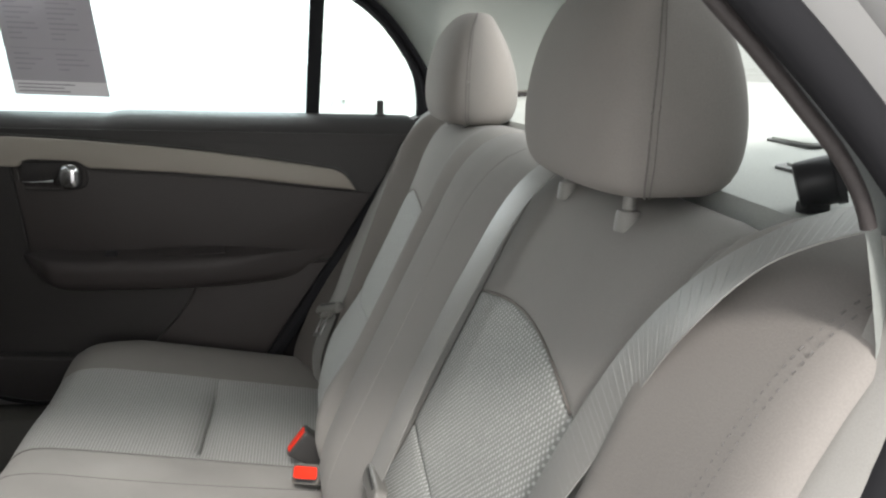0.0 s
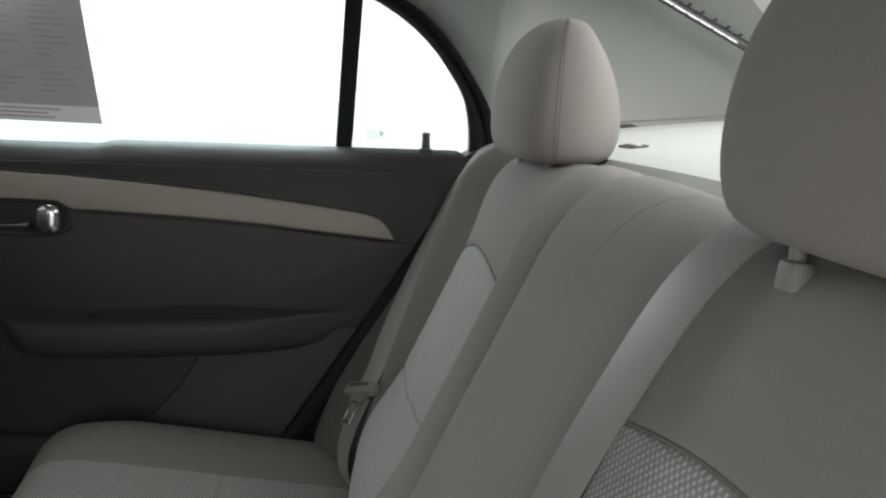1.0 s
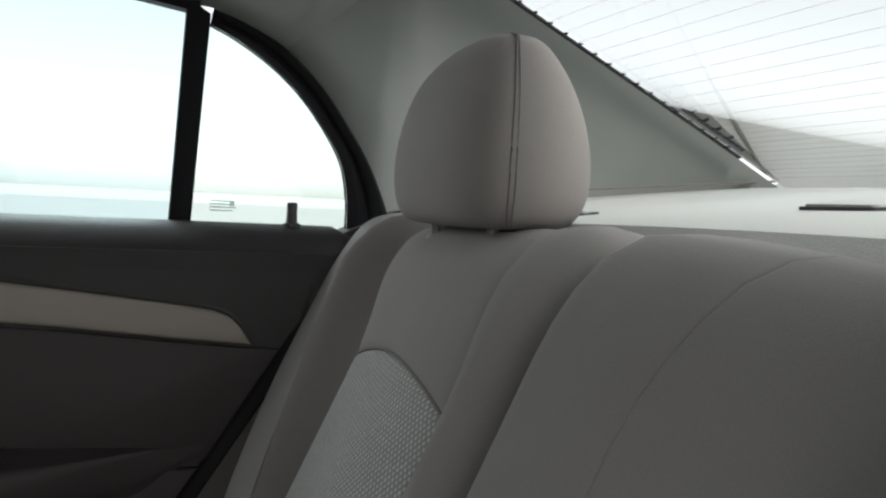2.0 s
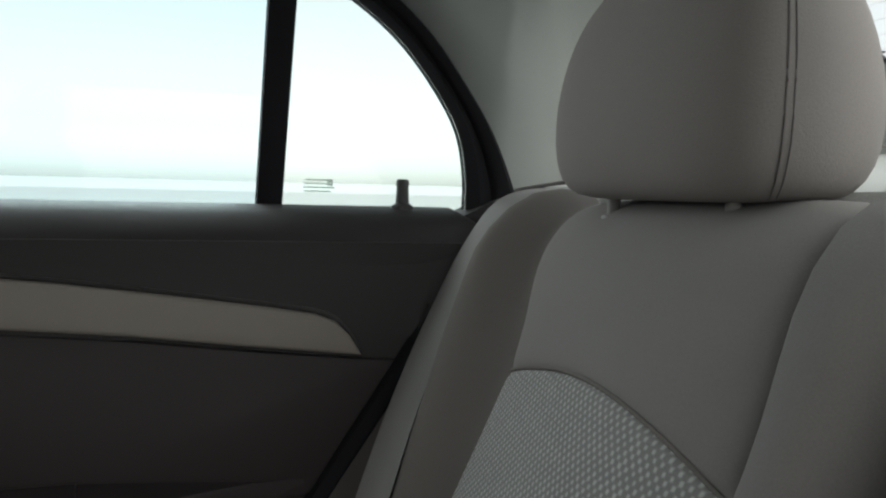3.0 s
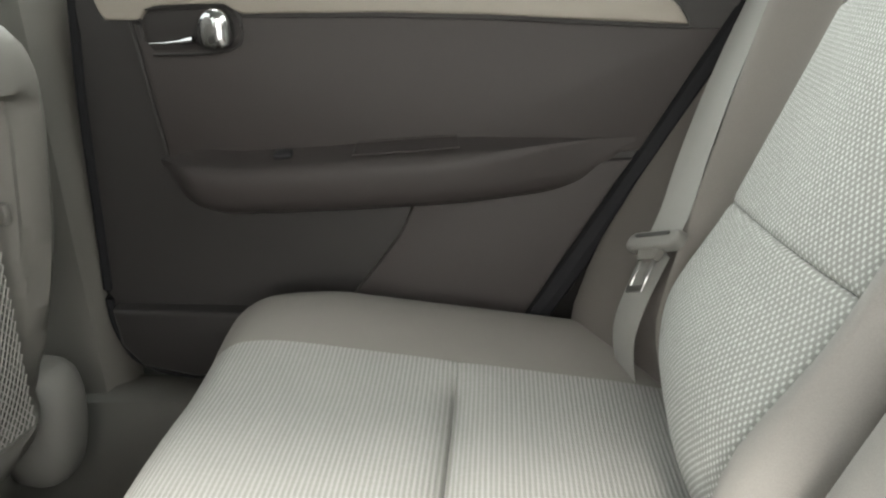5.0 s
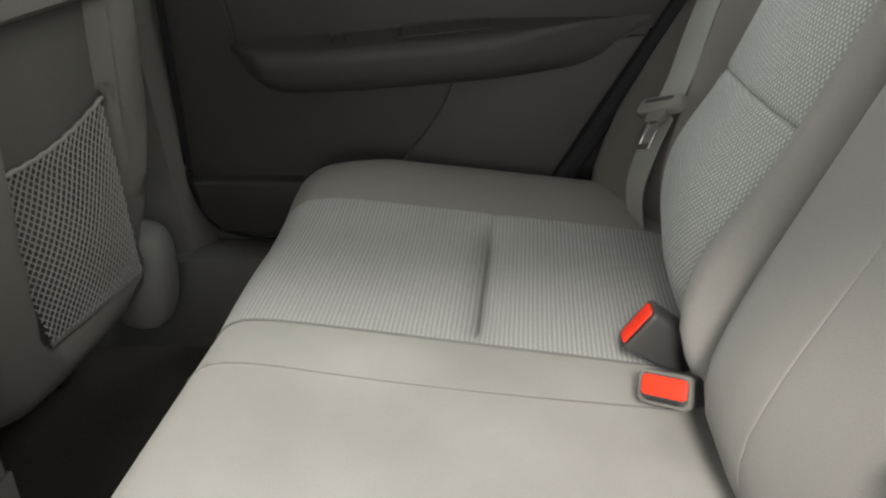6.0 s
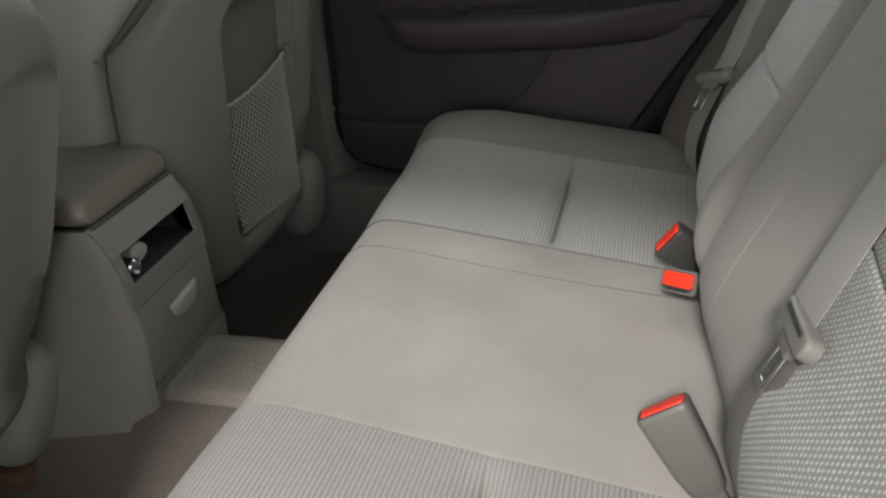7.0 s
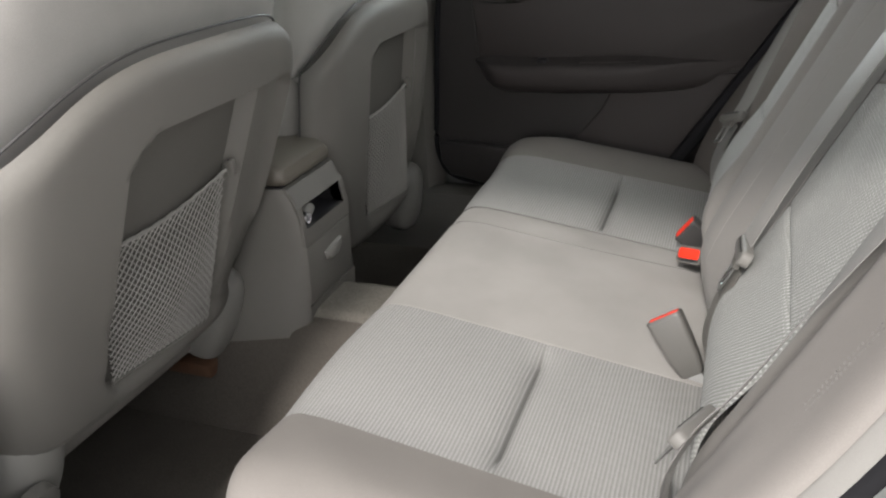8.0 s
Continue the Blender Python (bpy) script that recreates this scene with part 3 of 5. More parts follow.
def valley(s):
    """The line between the far seat's outer bolster and its side piece, by height."""
    return curve([(0.33, 0.448), (0.45, 0.456), (0.52, 0.470), (0.60, 0.500), (0.70, 0.540), (0.79, 0.568), (0.86, 0.576), (0.96, 0.570)], s)


def far_form(y, s):
    """Relief of the far seat back across its width."""
    a, b, c = inner_line(s), outer_line(s), valley(s)
    roll = curve([(0.34, 0.004), (0.50, 0.010), (0.62, 0.020), (0.85, 0.034), (0.97, 0.030)], s)
    d = curve([(0.080, -0.042), (0.086, -0.018), (0.094, 0.008), (0.5 * (0.086 + a), 0.031), (a - 0.012, 0.026), (a, 0.0125), (a + 0.016, 0.0155), (a + 0.35 * (b - a), 0.021), (a + 0.7 * (b - a), 0.012),
               (b - 0.014, 0.0), (b, -0.012), (b + 0.010, -0.011), (b + 0.68 * (c - b), roll), (c - 0.008, 0.5 * roll), (c, -0.016), (0.66, -0.02)], y)
    return d * smooth_step(0.34, 0.46, s) * (1 - 0.72 * smooth_step(0.84, 0.975, s))


def near_form(y, s):
    """Relief of the wide seat back: plain middle hump, shallow outboard dish, belt hollow."""
    d = curve([(-0.560, -0.004), (-0.530, -0.010), (-0.505, -0.009), (-0.482, -0.004), (-0.42, -0.003), (-0.32, -0.004), (-0.23, -0.003), (-0.19, -0.004), (-0.15, -0.004), (-0.10, 0.006), (-0.04, 0.019),
               (0.0, 0.026), (0.04, 0.028), (0.066, 0.018), (0.074, -0.006), (0.080, -0.042)], y)
    return d * smooth_step(0.34, 0.46, s) * (1 - 0.72 * smooth_step(0.84, 0.975, s))


def side_lift(u, s):
    """The far side piece swings forward towards the door."""
    h = float(np.interp(s, [0.33, 0.40, 0.45, 0.50, 0.64, 0.80, 0.93], [0.118, 0.092, 0.072, 0.058, 0.038, 0.018, 0.0]))
    t = min(1.0, max(0.0, (u - valley(s)) / (0.655 - valley(s))))
    k = smooth_step(0.48, 0.37, s)
    return h * ((1 - k) * (0.75 * t + 0.25 * t * t) + k * smooth_step(0.1, 0.85, t)) - 0.014 * k


def low_fill(u, s):
    """The near bolster keeps coming forward towards the cushion's outer end."""
    return float(np.interp(s, [0.335, 0.38, 0.42, 0.46, 0.52], [0.074, 0.044, 0.022, 0.008, 0.0])) * smooth_step(0.40, 0.58, abs(u))


def seat_back_panels(b, s):
    """The panels of one outboard seat back; s: +1 far side, -1 near side."""
    form = far_form if s > 0 else near_form
    inner = (lambda z: inner_line(z)) if s > 0 else (lambda z: -0.178)
    outer = (lambda z: outer_line(z)) if s > 0 else (lambda z: -0.482 + 0.05 * max(0.0, (0.60 - z) / 0.26) ** 2.2 - 0.030 * smooth_step(0.78, 0.875, z))
    arc = lambda a: 0.7695 + 0.023 * math.sin(math.pi * min(1, max(0, 0.05 + 0.95 * a)))
    mid = (lambda a: 0.611 - 0.016 * a) if s > 0 else (lambda a: 0.622 - 0.014 * a)
    low, top = 0.345, 0.955

    def bulge(u, v):
        """The lower part swells out over the cushion and tucks in behind it."""
        k = smooth_step(0.625, 0.555, v)
        return k * ((0.014 if s > 0 else 0.009) * math.exp(-((v - 0.50) / 0.06) ** 2) - 0.006 * smooth_step(0.44, 0.37, v)) + (low_fill(u, v) if s < 0 else 0.0)
    rows = (("lower_woven_panel", lambda a: low, mid, low, 0.60, WEAVE_BACK), ("woven_panel", mid, arc, 0.60, 0.775, WEAVE_BACK), ("upper_panel", arc, lambda a: top, 0.775, top, CLOTH))
    for name, va, vb, lo, hi, mat in rows:
        i = lambda q, lo=lo, hi=hi: inner(lo + (hi - lo) * q)
        o = lambda q, lo=lo, hi=hi: outer(lo + (hi - lo) * q)
        u0, u1 = (i, o) if s > 0 else (o, i)
        flip = (lambda g: g) if s > 0 else (lambda g: (lambda a: g(1 - a)))
        back_panel(name, mat, b, u0, u1, flip(va), flip(vb), r=0.010, depth=0.0055 if "woven" in name else 0.004, inner=30, inner_v=24, lift=lambda u, v: form(u, v) + bulge(u, v),
                   label="ribbed woven grey cloth" if "woven" in name else "")
    # welt along the top of the woven panel
    line = [back_at(inner(0.775) + (outer(0.775) - inner(0.775)) * a, arc(a), form(inner(0.775) + (outer(0.775) - inner(0.775)) * a, arc(a)) - 0.002) for a in np.linspace(0.02, 0.98, 30)]
    part("welt", tube_bm(line, 0.0015, 6), PIPING, b)
    span = 0.955 - 0.335
    if s > 0:
        # far bolster and side piece take shaded tones, the near ones plain cloth
        back_panel("outer_bolster", BOLSTER_SHADED, b, lambda q: outer_line(0.335 + span * q) + 0.001, lambda q: valley(0.335 + span * q), 0.335, 0.955, r=0.006, depth=0.004, inner=24, inner_v=30,
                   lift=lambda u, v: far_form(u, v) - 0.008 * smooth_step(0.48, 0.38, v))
        back_panel("inner_bolster", CLOTH, b, 0.081, lambda q: inner_line(0.335 + 0.65 * q) - 0.0005, 0.335, 0.985, r=0.004, depth=0.002, inner=26, inner_v=30,
                   lift=lambda u, v: far_form(u, v) + bulge(u, v) * smooth_step(-0.045, -0.004, u - inner_line(v)))
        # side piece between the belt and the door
        back_panel("side_bolster", SIDE_SHADED, b, lambda q: valley(0.335 + 0.61 * q) + 0.002, lambda q: 0.638 - 0.012 * smooth_step(0.8, 1.0, q), 0.335, 0.945, r=0.014, depth=0.022, inner=18, lift=side_lift)
    else:
        back_panel("outer_bolster", CLOTH, b, lambda q: -0.562, lambda q: outer(0.335 + span * q) - 0.001, 0.335, 0.955, r=0.006, depth=0.003, inner=20, inner_v=30, lift=lambda u, v: near_form(u, v) + low_fill(u, v))
        back_panel("side_bolster", CLOTH_WARM, b, lambda q: -0.697 + 0.012 * smooth_step(0.85, 1.0, q), lambda q: -0.538 - 0.016 * q, 0.335, 0.962, r=0.030, depth=0.013, inner=22, inner_v=26,
                   lift=lambda u, v: 0.012 + 0.009 * smooth_step(0.72, 0.88, v) + 0.03 * smooth_step(0.66, 0.38, v) * smooth_step(0.565, 0.64, abs(u)) + low_fill(u, v))


def build_rear_seat():
    far = thing("rear_seat_back", "grey cloth rear seat back section with a woven centre panel", "seat back", "rear seat backs", at=(0, 0, 0))
    slab_back(far, 0.084, 0.64, 0.046)
    seat_back_panels(far, 1)
    near = thing("rear_seat_back", "wider grey cloth rear seat back section including plain middle seat", "seat back", "rear seat backs", at=(0, 0, 0))
    slab_back(near, -0.675, 0.076, 0.046)
    seat_back_panels(near, -1)
    seam_y = lambda q: -0.037 - 0.03 * smooth_step(0.80, 0.96, 0.335 + 0.65 * q)
    back_panel("middle_panel", CLOTH, near, seam_y, 0.079, 0.335, 0.985, r=0.003, depth=0.0009, inner=24, inner_v=30, lift=near_form)
    back_panel("middle_side_panel", CLOTH, near, -0.179, lambda q: seam_y(q) - 0.0002, 0.335, 0.985, r=0.003, depth=0.0009, inner=22, inner_v=30, lift=near_form)
    # double stitching on the near shoulder
    for k, off in ((0, 0.0), (1, 0.007)):
        bm = bmesh.new()
        pts = [back_at(-0.638 - 0.040 * q * q - off, 0.60 + 0.325 * q, 0.0120 + 0.0088 * smooth_step(0.72, 0.88, 0.60 + 0.325 * q)) for q in np.linspace(0, 1, 150)]
        for i in range(0, 148, 2):
            add_bm(bm, tube_bm([pts[i], pts[i].lerp(pts[i + 1], 0.8)], 0.0005, 4))
        part("stitching", bm, THREAD, near, "row of short dark stitches")


def build_cushion():
    c = thing("rear_bench_cushion", "pale grey cloth rear bench cushion with woven outboard panels", "seat cushion")
    out = [(-0.585, 0.17), (-0.595, 0.33), (-0.57, 0.375), (-0.53, 0.382), (-0.30, 0.345), (0.02, 0.295), (0.02, 0.12), (-0.58, 0.12)]
    part("cushion_padding", prism_bm(out, lambda a, b, d: (a, d, b), -0.60, 0.63), CLOTH, c)

    def pan(name, mat, y0, y1, v0, v1, label="", **kw):
        part(name, pillow_bm(lambda u, v, d: cushion_at(u, v * (1 - (0.06 if u > 0 else 0.15) * smooth_step(0.49, 0.63, abs(u))), d), v0, v1, y0, y1, **kw), mat, c, label)
    for s in (1, -1):
        def yy(a, b):
            return (a, b) if s > 0 else (-b, -a)
        def rise(u, v):
            """The cushion climbs towards the far door."""
            k = abs(u)
            up = (0.034 * smooth_step(0.37, 0.60, k) if u > 0 else 0.012 * smooth_step(0.46, 0.57, k))
            return up * smooth_step(0.12, -0.16, v) * (1 - 0.4 * smooth_step(-0.5, -0.62, v))

        def soft(u, v):
            """Slightly domed, with a deep tucked crease across."""
            q = max(0.0, 1 - abs(v + 0.324) / 0.045)
            fade = 0.08 + 0.92 * smooth_step(0.203, 0.262, abs(u)) * (1 - smooth_step(0.43, 0.487, abs(u)))
            return rise(u, v) + 0.006 * math.cos(math.pi * (abs(u) - 0.34) / 0.3) - 0.022 * (1 - math.sqrt(1 - q * q)) * fade
        a, b = yy(0.203, 0.487)
        pan("rear_woven_panel", WEAVE_SEAT, a, b, 0.02, -0.324, r=0.045, depth=0.0, inner=16, lift=soft, label="ribbed woven grey cloth")
        pan("front_woven_panel", WEAVE_SEAT, a, b, -0.324, -0.80, r=0.045, depth=0.0, inner=20, inner_v=44, lift=soft, label="ribbed woven grey cloth")
        edge = 0.665 if s > 0 else 0.64

        def roll(u, v, edge=edge):
            k = abs(u)
            q = max(0.0, (k - (edge - 0.075)) / 0.075)
            return rise(u, v) - 0.075 * (1 - math.sqrt(max(0.0, 1 - min(1, q) ** 2)))
        a, b = yy(0.487, edge)
        pan("outer_bolster", CLOTH_EDGE_SHADED, a, b, 0.02, -0.80, r=0.012, depth=0.0, inner=24, inner_v=76, lift=roll)
    crown = lambda u, v: 0.010 * math.cos(math.pi * u / 0.42) * smooth_step(-0.62, -0.5, v)
    # middle seat in the paler cloth, its brighter lit patches painted as tone
    pan("middle_panel", CLOTH_LIT, -0.203, 0.128, 0.02, -0.80, r=0.007, depth=0.002, inner=20, inner_v=76, lift=crown, open_ends=("u1",))
    pan("middle_side_strip", CLOTH_LIT, 0.128, 0.203, 0.02, -0.80, r=0.006, depth=0.0015, inner=20, inner_v=76, lift=crown, open_ends=("u0",))
    part("seam", tube_bm([cushion_at(0.203, -0.12 - 0.54 * q, 0.0006) for q in np.linspace(0, 1, 40)], 0.0012, 5), THREAD, c)
    part("seam", tube_bm([cushion_at(0.128 - 0.012 * math.sin(math.pi * q), -0.14 - 0.52 * q, crown(0.128, -0.14 - 0.52 * q) + 0.0005) for q in np.linspace(0, 1, 30)], 0.0009, 5), THREAD, c)


def headrest(cy, label):
    h = thing("rear_headrest", label, "headrest", "rear headrests", at=(0.100, cy, 0.908))
    # rounded pad: rings from the bottom up (half width, front, back, height above the base)
    levels = [(0.085, -0.006, 0.050, 0.004), (0.110, -0.022, 0.070, 0.007), (0.120, -0.032, 0.081, 0.017), (0.1255, -0.0365, 0.088, 0.037), (0.127, -0.037, 0.0875, 0.062), (0.1255, -0.034, 0.083, 0.088),
              (0.121, -0.0285, 0.0755, 0.112), (0.113, -0.021, 0.066, 0.134), (0.101, -0.011, 0.056, 0.153), (0.083, 0.002, 0.049, 0.168), (0.056, 0.013, 0.046, 0.177), (0.024, 0.022, 0.034, 0.180)]

    def ring_at(level, a, out=0.0):
        w, f, bk, z = level
        ca, sa = math.cos(a), math.sin(a)
        px = abs(ca) ** 0.45 * (1 if ca > 0 else -1)
        py = abs(sa) ** 0.45 * (1 if sa > 0 else -1)
        x = (f + bk) / 2 + ((bk - f) / 2 + out) * px - 0.007 * (1 - py * py) * (1 if px < 0 else 0)
        return (x, (w + out) * py * (1 - 0.045 * max(0.0, px)), z)
    rings = [[ring_at(lv, 2 * math.pi * k / 64) for k in range(64)] for lv in levels]
    pad = part("pad", loft_bm(rings), CLOTH_WARM, h)
    m = pad.modifiers.new("soft", "SUBSURF")
    m.levels = m.render_levels = 1
    for sd in (-1, 1):
        for turn, rad in ((1.80, 0.0008), (1.73, 0.0005)):
            line = [ring_at(lv, sd * turn, -0.0006) for lv in levels[1:-1]]
            part("seam", tube_bm(smooth_line(line, 4), rad, 5), SEAM, pad)
        post = part("post", tube_bm([(0.005, sd * 0.072, -0.02), (0.005, sd * 0.072, 0.03)], 0.005, 12), COVER, h, "slim grey post")
        part("post_collar", loft_bm([[(0.005 + a * k, sd * 0.072 + b * k, zz) for a, b in round_rect(0.018, 0.020, 0.008, 4)] for zz, k in ((-0.024, 1.1), (-0.012, 1.0), (-0.008, 0.9), (-0.007, 0.6))]), COVER, post)
    return h


# ---- belts ----
def back_path(pts, lift=0.012):
    return [back_at(y, s, d if d is not None else lift) for y, s, d in pts]


def belt_guide(parent, at, turn, label="grey plastic belt tongue with a steel latch plate"):
    m = Matrix.Translation(at) @ turn
    g = part("tongue_grip", prism_bm(round_rect(0.076, 0.021, 0.0095), lambda a, b, d: m @ Vector((a, b, d)), -0.006, 0.007, 0.004, 3), GRIP, parent, label)
    part("slot", prism_bm(round_rect(0.05, 0.004, 0.002), lambda a, b, d: m @ Vector((a, b + 0.005, d)), 0.0071, 0.0082), DARK, g)
    part("neck", prism_bm([(-0.018, -0.008), (0.018, -0.008), (0.013, -0.022), (-0.013, -0.022)], lambda a, b, d: m @ Vector((a, b, d)), -0.004, 0.004, 0.002), SHELL, g)
    # latch plate: a frame with an opening
    bm = bmesh.new()
    for x0, x1, y0, y1 in ((-0.0125, -0.0075, -0.054, -0.018), (0.0075, 0.0125, -0.054, -0.018), (-0.0125, 0.0125, -0.058, -0.050)):
        add_bm(bm, box_bm(x0, x1, y0, y1, -0.0012, 0.0014, 0.001, 1, m))
    part("latch_plate", bm, STEEL, g)
    return g


def build_belts():
    # far outboard belt
    b = thing("seat_belt", "grey outboard seat belt hanging down the seat back", "seat belt", "rear seat belts")
    path = [back_at(y, z, d) for y, z, d in ((0.600, 0.985, 0.004), (0.602, 0.965, 0.006), (0.603, 0.94, 0.010), (0.603, 0.90, 0.014), (0.602, 0.85, 0.017), (0.594, 0.79, 0.020), (0.574, 0.73, 0.024), (0.549, 0.67, 0.026), (0.520, 0.61, 0.026), (0.496, 0.565, 0.024), (0.480, 0.531, 0.026))]
    wide = []
    for i in range(len(path)):
        k = smooth_step(4, 9, i)
        wide.append(Vector((-0.16, 0.98, 0.10)).lerp(Vector((-0.53, 0.78, -0.32)), k))
    part("webbing", ribbon_bm(smooth_line(path, 5), smooth_line(wide, 5), 0.047), BELT, b)
    low = [back_at(y, z, d) for y, z, d in ((0.482, 0.525, 0.024), (0.491, 0.47, 0.023), (0.503, 0.42, 0.026), (0.514, 0.36, 0.030))]
    part("lower_webbing", ribbon_bm(smooth_line(low, 4), Vector((-0.35, 0.93, -0.1)), 0.045), BELT, b)
    low = wide[-1].normalized()
    down = (path[-2] - path[-1]).normalized()
    out = low.cross(down).normalized()
    if out.y > 0:
        out = -out
    turn = Matrix((low, down, out)).transposed().to_4x4()
    belt_guide(b, path[-1] + out * 0.007 - down * 0.004, turn)
    # middle belt
    b = thing("seat_belt", "grey middle seat belt lying down the seat back", "seat belt", "rear seat belts")
    path = back_path([(-0.215, 0.985, 0.014), (-0.213, 0.96, 0.012), (-0.207, 0.92, 0.012), (-0.200, 0.87, 0.014), (-0.190, 0.78, 0.016), (-0.190, 0.68, 0.017), (-0.205, 0.60, 0.017), (-0.215, 0.552, 0.016)])
    part("webbing", ribbon_bm(smooth_line(path, 6), [Vector((-0.15, 1, 0))] * 43, 0.047), BELT, b)
    low = back_path([(-0.214, 0.545, 0.009), (-0.213, 0.48, 0.005), (-0.212, 0.42, 0.002), (-0.212, 0.34, -0.006)])
    part("lower_webbing", ribbon_bm(smooth_line(low, 4), Vector((-0.15, 1, 0)), 0.045), SHELL, b)
    p, t = frame_at(BACK_PROFILE, 0.565)
    down = (t + Vector((0, 0.10, 0))).normalized()
    low = (Vector((0, 1, 0)) - down * down.y).normalized()
    turn = Matrix((-low, down, (-low).cross(down))).transposed().to_4x4()
    belt_guide(b, back_at(-0.222, 0.565, 0.016), turn)
    # near outboard belt
    b = thing("seat_belt", "grey outboard seat belt over the seat shoulder", "seat belt", "rear seat belts")
    path = back_path([(-0.720, 0.952, 0.052), (-0.697, 0.934, 0.050), (-0.660, 0.920, 0.045), (-0.626, 0.903, 0.038), (-0.589, 0.874, 0.027), (-0.553, 0.831, 0.015), (-0.536, 0.784, 0.010), (-0.527, 0.730, 0.010), (-0.522, 0.647, 0.011), (-0.520, 0.570, 0.014), (-0.514, 0.508, 0.020), (-0.500, 0.43, 0.022), (-0.49, 0.36, 0.022)])
    turns = [Vector(q) for q in ((0.96, 0.10, 0.22), (0.95, 0.16, 0.24), (0.90, 0.32, 0.28), (0.75, 0.52, 0.38), (0.50, 0.70, 0.48), (0.28, 0.85, 0.42), (0.14, 0.95, 0.25), (0.08, 0.98, -0.12), (0.10, 0.88, -0.44), (0.12, 0.86, -0.48), (0.14, 0.86, -0.48), (0.14, 0.86, -0.48), (0.14, 0.86, -0.48))]
    ww = smooth_line(turns, 6)
    web = part("webbing", ribbon_bm(smooth_line(path, 6), ww, 0.047), BELT, b)
    # raised threads woven across the strap
    fine, fine_w = smooth_line(path, 24), smooth_line(ww, 4)
    bm, gone, last = bmesh.new(), 0.0, None
    for i in range(4, len(fine) - 4):
        gone += (fine[i] - fine[i - 1]).length
        if last is None or gone - last > 0.0046:
            last = gone
            t = (fine[i + 1] - fine[i - 1]).normalized()
            w = fine_w[min(i, len(fine_w) - 1)]
            w = (w - t * w.dot(t)).normalized()
            n = t.cross(w) * 0.0002
            for side in (-1, 1):
                add_bm(bm, tube_bm([fine[i] + w * 0.0215 * q + n * side for q in (-1, 0, 1)], 0.00065, 5))
    part("cross_threads", bm, BELT_THREAD, web)
    low = turns[10].normalized()
    down = (path[9] - path[10]).normalized()
    low = (low - down * low.dot(down)).normalized()
    out = low.cross(down).normalized()
    if out.x > 0:
        low, out = -low, -out
    belt_guide(b, path[10] + out * 0.005, Matrix((low, down, out)).transposed().to_4x4())
    part("anchor_slot", box_bm(0.085, 0.103, -0.712, -0.694, 0.935, 0.965, 0.004), BLACK, b)


def buckle(label, base, tip, wide, body_mat, stalk_mat, bezel_mat):
    """A belt buckle from base to tip, with a red button in its end."""
    b = thing("belt_buckle", label, "belt buckle", "belt buckles", at=base)
    d = Vector(tip) - Vector(base)
    ln = d.length
    z = d.normalized()
    x = (Vector(wide) - z * z.dot(Vector(wide))).normalized()
    y = z.cross(x)
    q = Matrix((x, y, z)).transposed().to_4x4()
    rings = []
    for k, w, h in ((0.0, 0.030, 0.017), (0.04, 0.035, 0.021), (0.3, 0.044, 0.026), (0.7, 0.049, 0.029), (0.94, 0.051, 0.029), (0.985, 0.050, 0.028), (1.0, 0.047, 0.025)):
        rings.append([q @ Vector((a, c, ln * (0.12 + 0.88 * k))) for a, c in round_rect(w, h, 0.007, 4)])
    body = part("body", loft_bm(rings), body_mat, b)
    part("button", prism_bm(round_rect(0.043, 0.018, 0.004), lambda a, c, e: q @ Vector((a, c + 0.002, ln + e)), -0.004, 0.002, 0.0014), RED, body, "red release button")
    band = [[q @ Vector((a, c, ln * k)) for a, c in round_rect(w, h, 0.007, 4)] for k, w, h in ((0.955, 0.0500, 0.0285), (0.96, 0.0518, 0.0302), (0.99, 0.0512, 0.0296), (1.010, 0.0492, 0.0276), (1.010, 0.0462, 0.0242), (0.985, 0.0456, 0.0236))]
    part("bezel", loft_bm(band, caps=False), bezel_mat, body, "grey rim round the button")
    part("latch_slot", prism_bm(round_rect(0.030, 0.003, 0.001), lambda a, c, e: q @ Vector((a, c - 0.0102, ln + e)), -0.004, 0.0008), BLACK, body)
    part("stalk", ribbon_bm([q @ Vector((0, 0, ln * k)) for k in (-0.3, -0.1, 0.1, 0.2)], x, 0.026, 0.004), stalk_mat, b)
    return b


def build_buckles():
    buckle("dark grey belt buckle with a red button, lying on the cushion", (-0.104, 0.182, 0.374), (-0.168, 0.178, 0.422), (0.76, 0.0, 0.65), DARK, DARK, DARK)
    buckle("dark grey belt buckle with a red button, facing forward", (-0.108, 0.146, 0.373), (-0.154, 0.096, 0.408), (0.042, -0.022, 0.006), DARK, DARK, SHELL)
    buckle("grey belt buckle with a red top standing beside the middle seat", (-0.116, -0.193, 0.350), (-0.169, -0.163, 0.432), (0.72, 0.15, 0.65), BUCKLE, STEEL, BUCKLE)


# ---- far door ----
STRIP_TOP = [(-0.774, 0.812), (-0.773, 0.829), (-0.767, 0.840), (-0.756, 0.8455), (-0.727, 0.8465), (-0.595, 0.841), (-0.465, 0.832), (-0.337, 0.821), (-0.242, 0.810), (-0.148, 0.798), (-0.095, 0.790), (-0.075, 0.782), (-0.061, 0.768), (-0.049, 0.748)]
STRIP_LOW = [(-0.148, 0.757), (-0.275, 0.770), (-0.404, 0.779), (-0.535, 0.785), (-0.578, 0.786)]
HANDLE_CUT = [(-0.590, 0.791), (-0.602, 0.799), (-0.69, 0.802), (-0.706, 0.797), (-0.716, 0.786)]


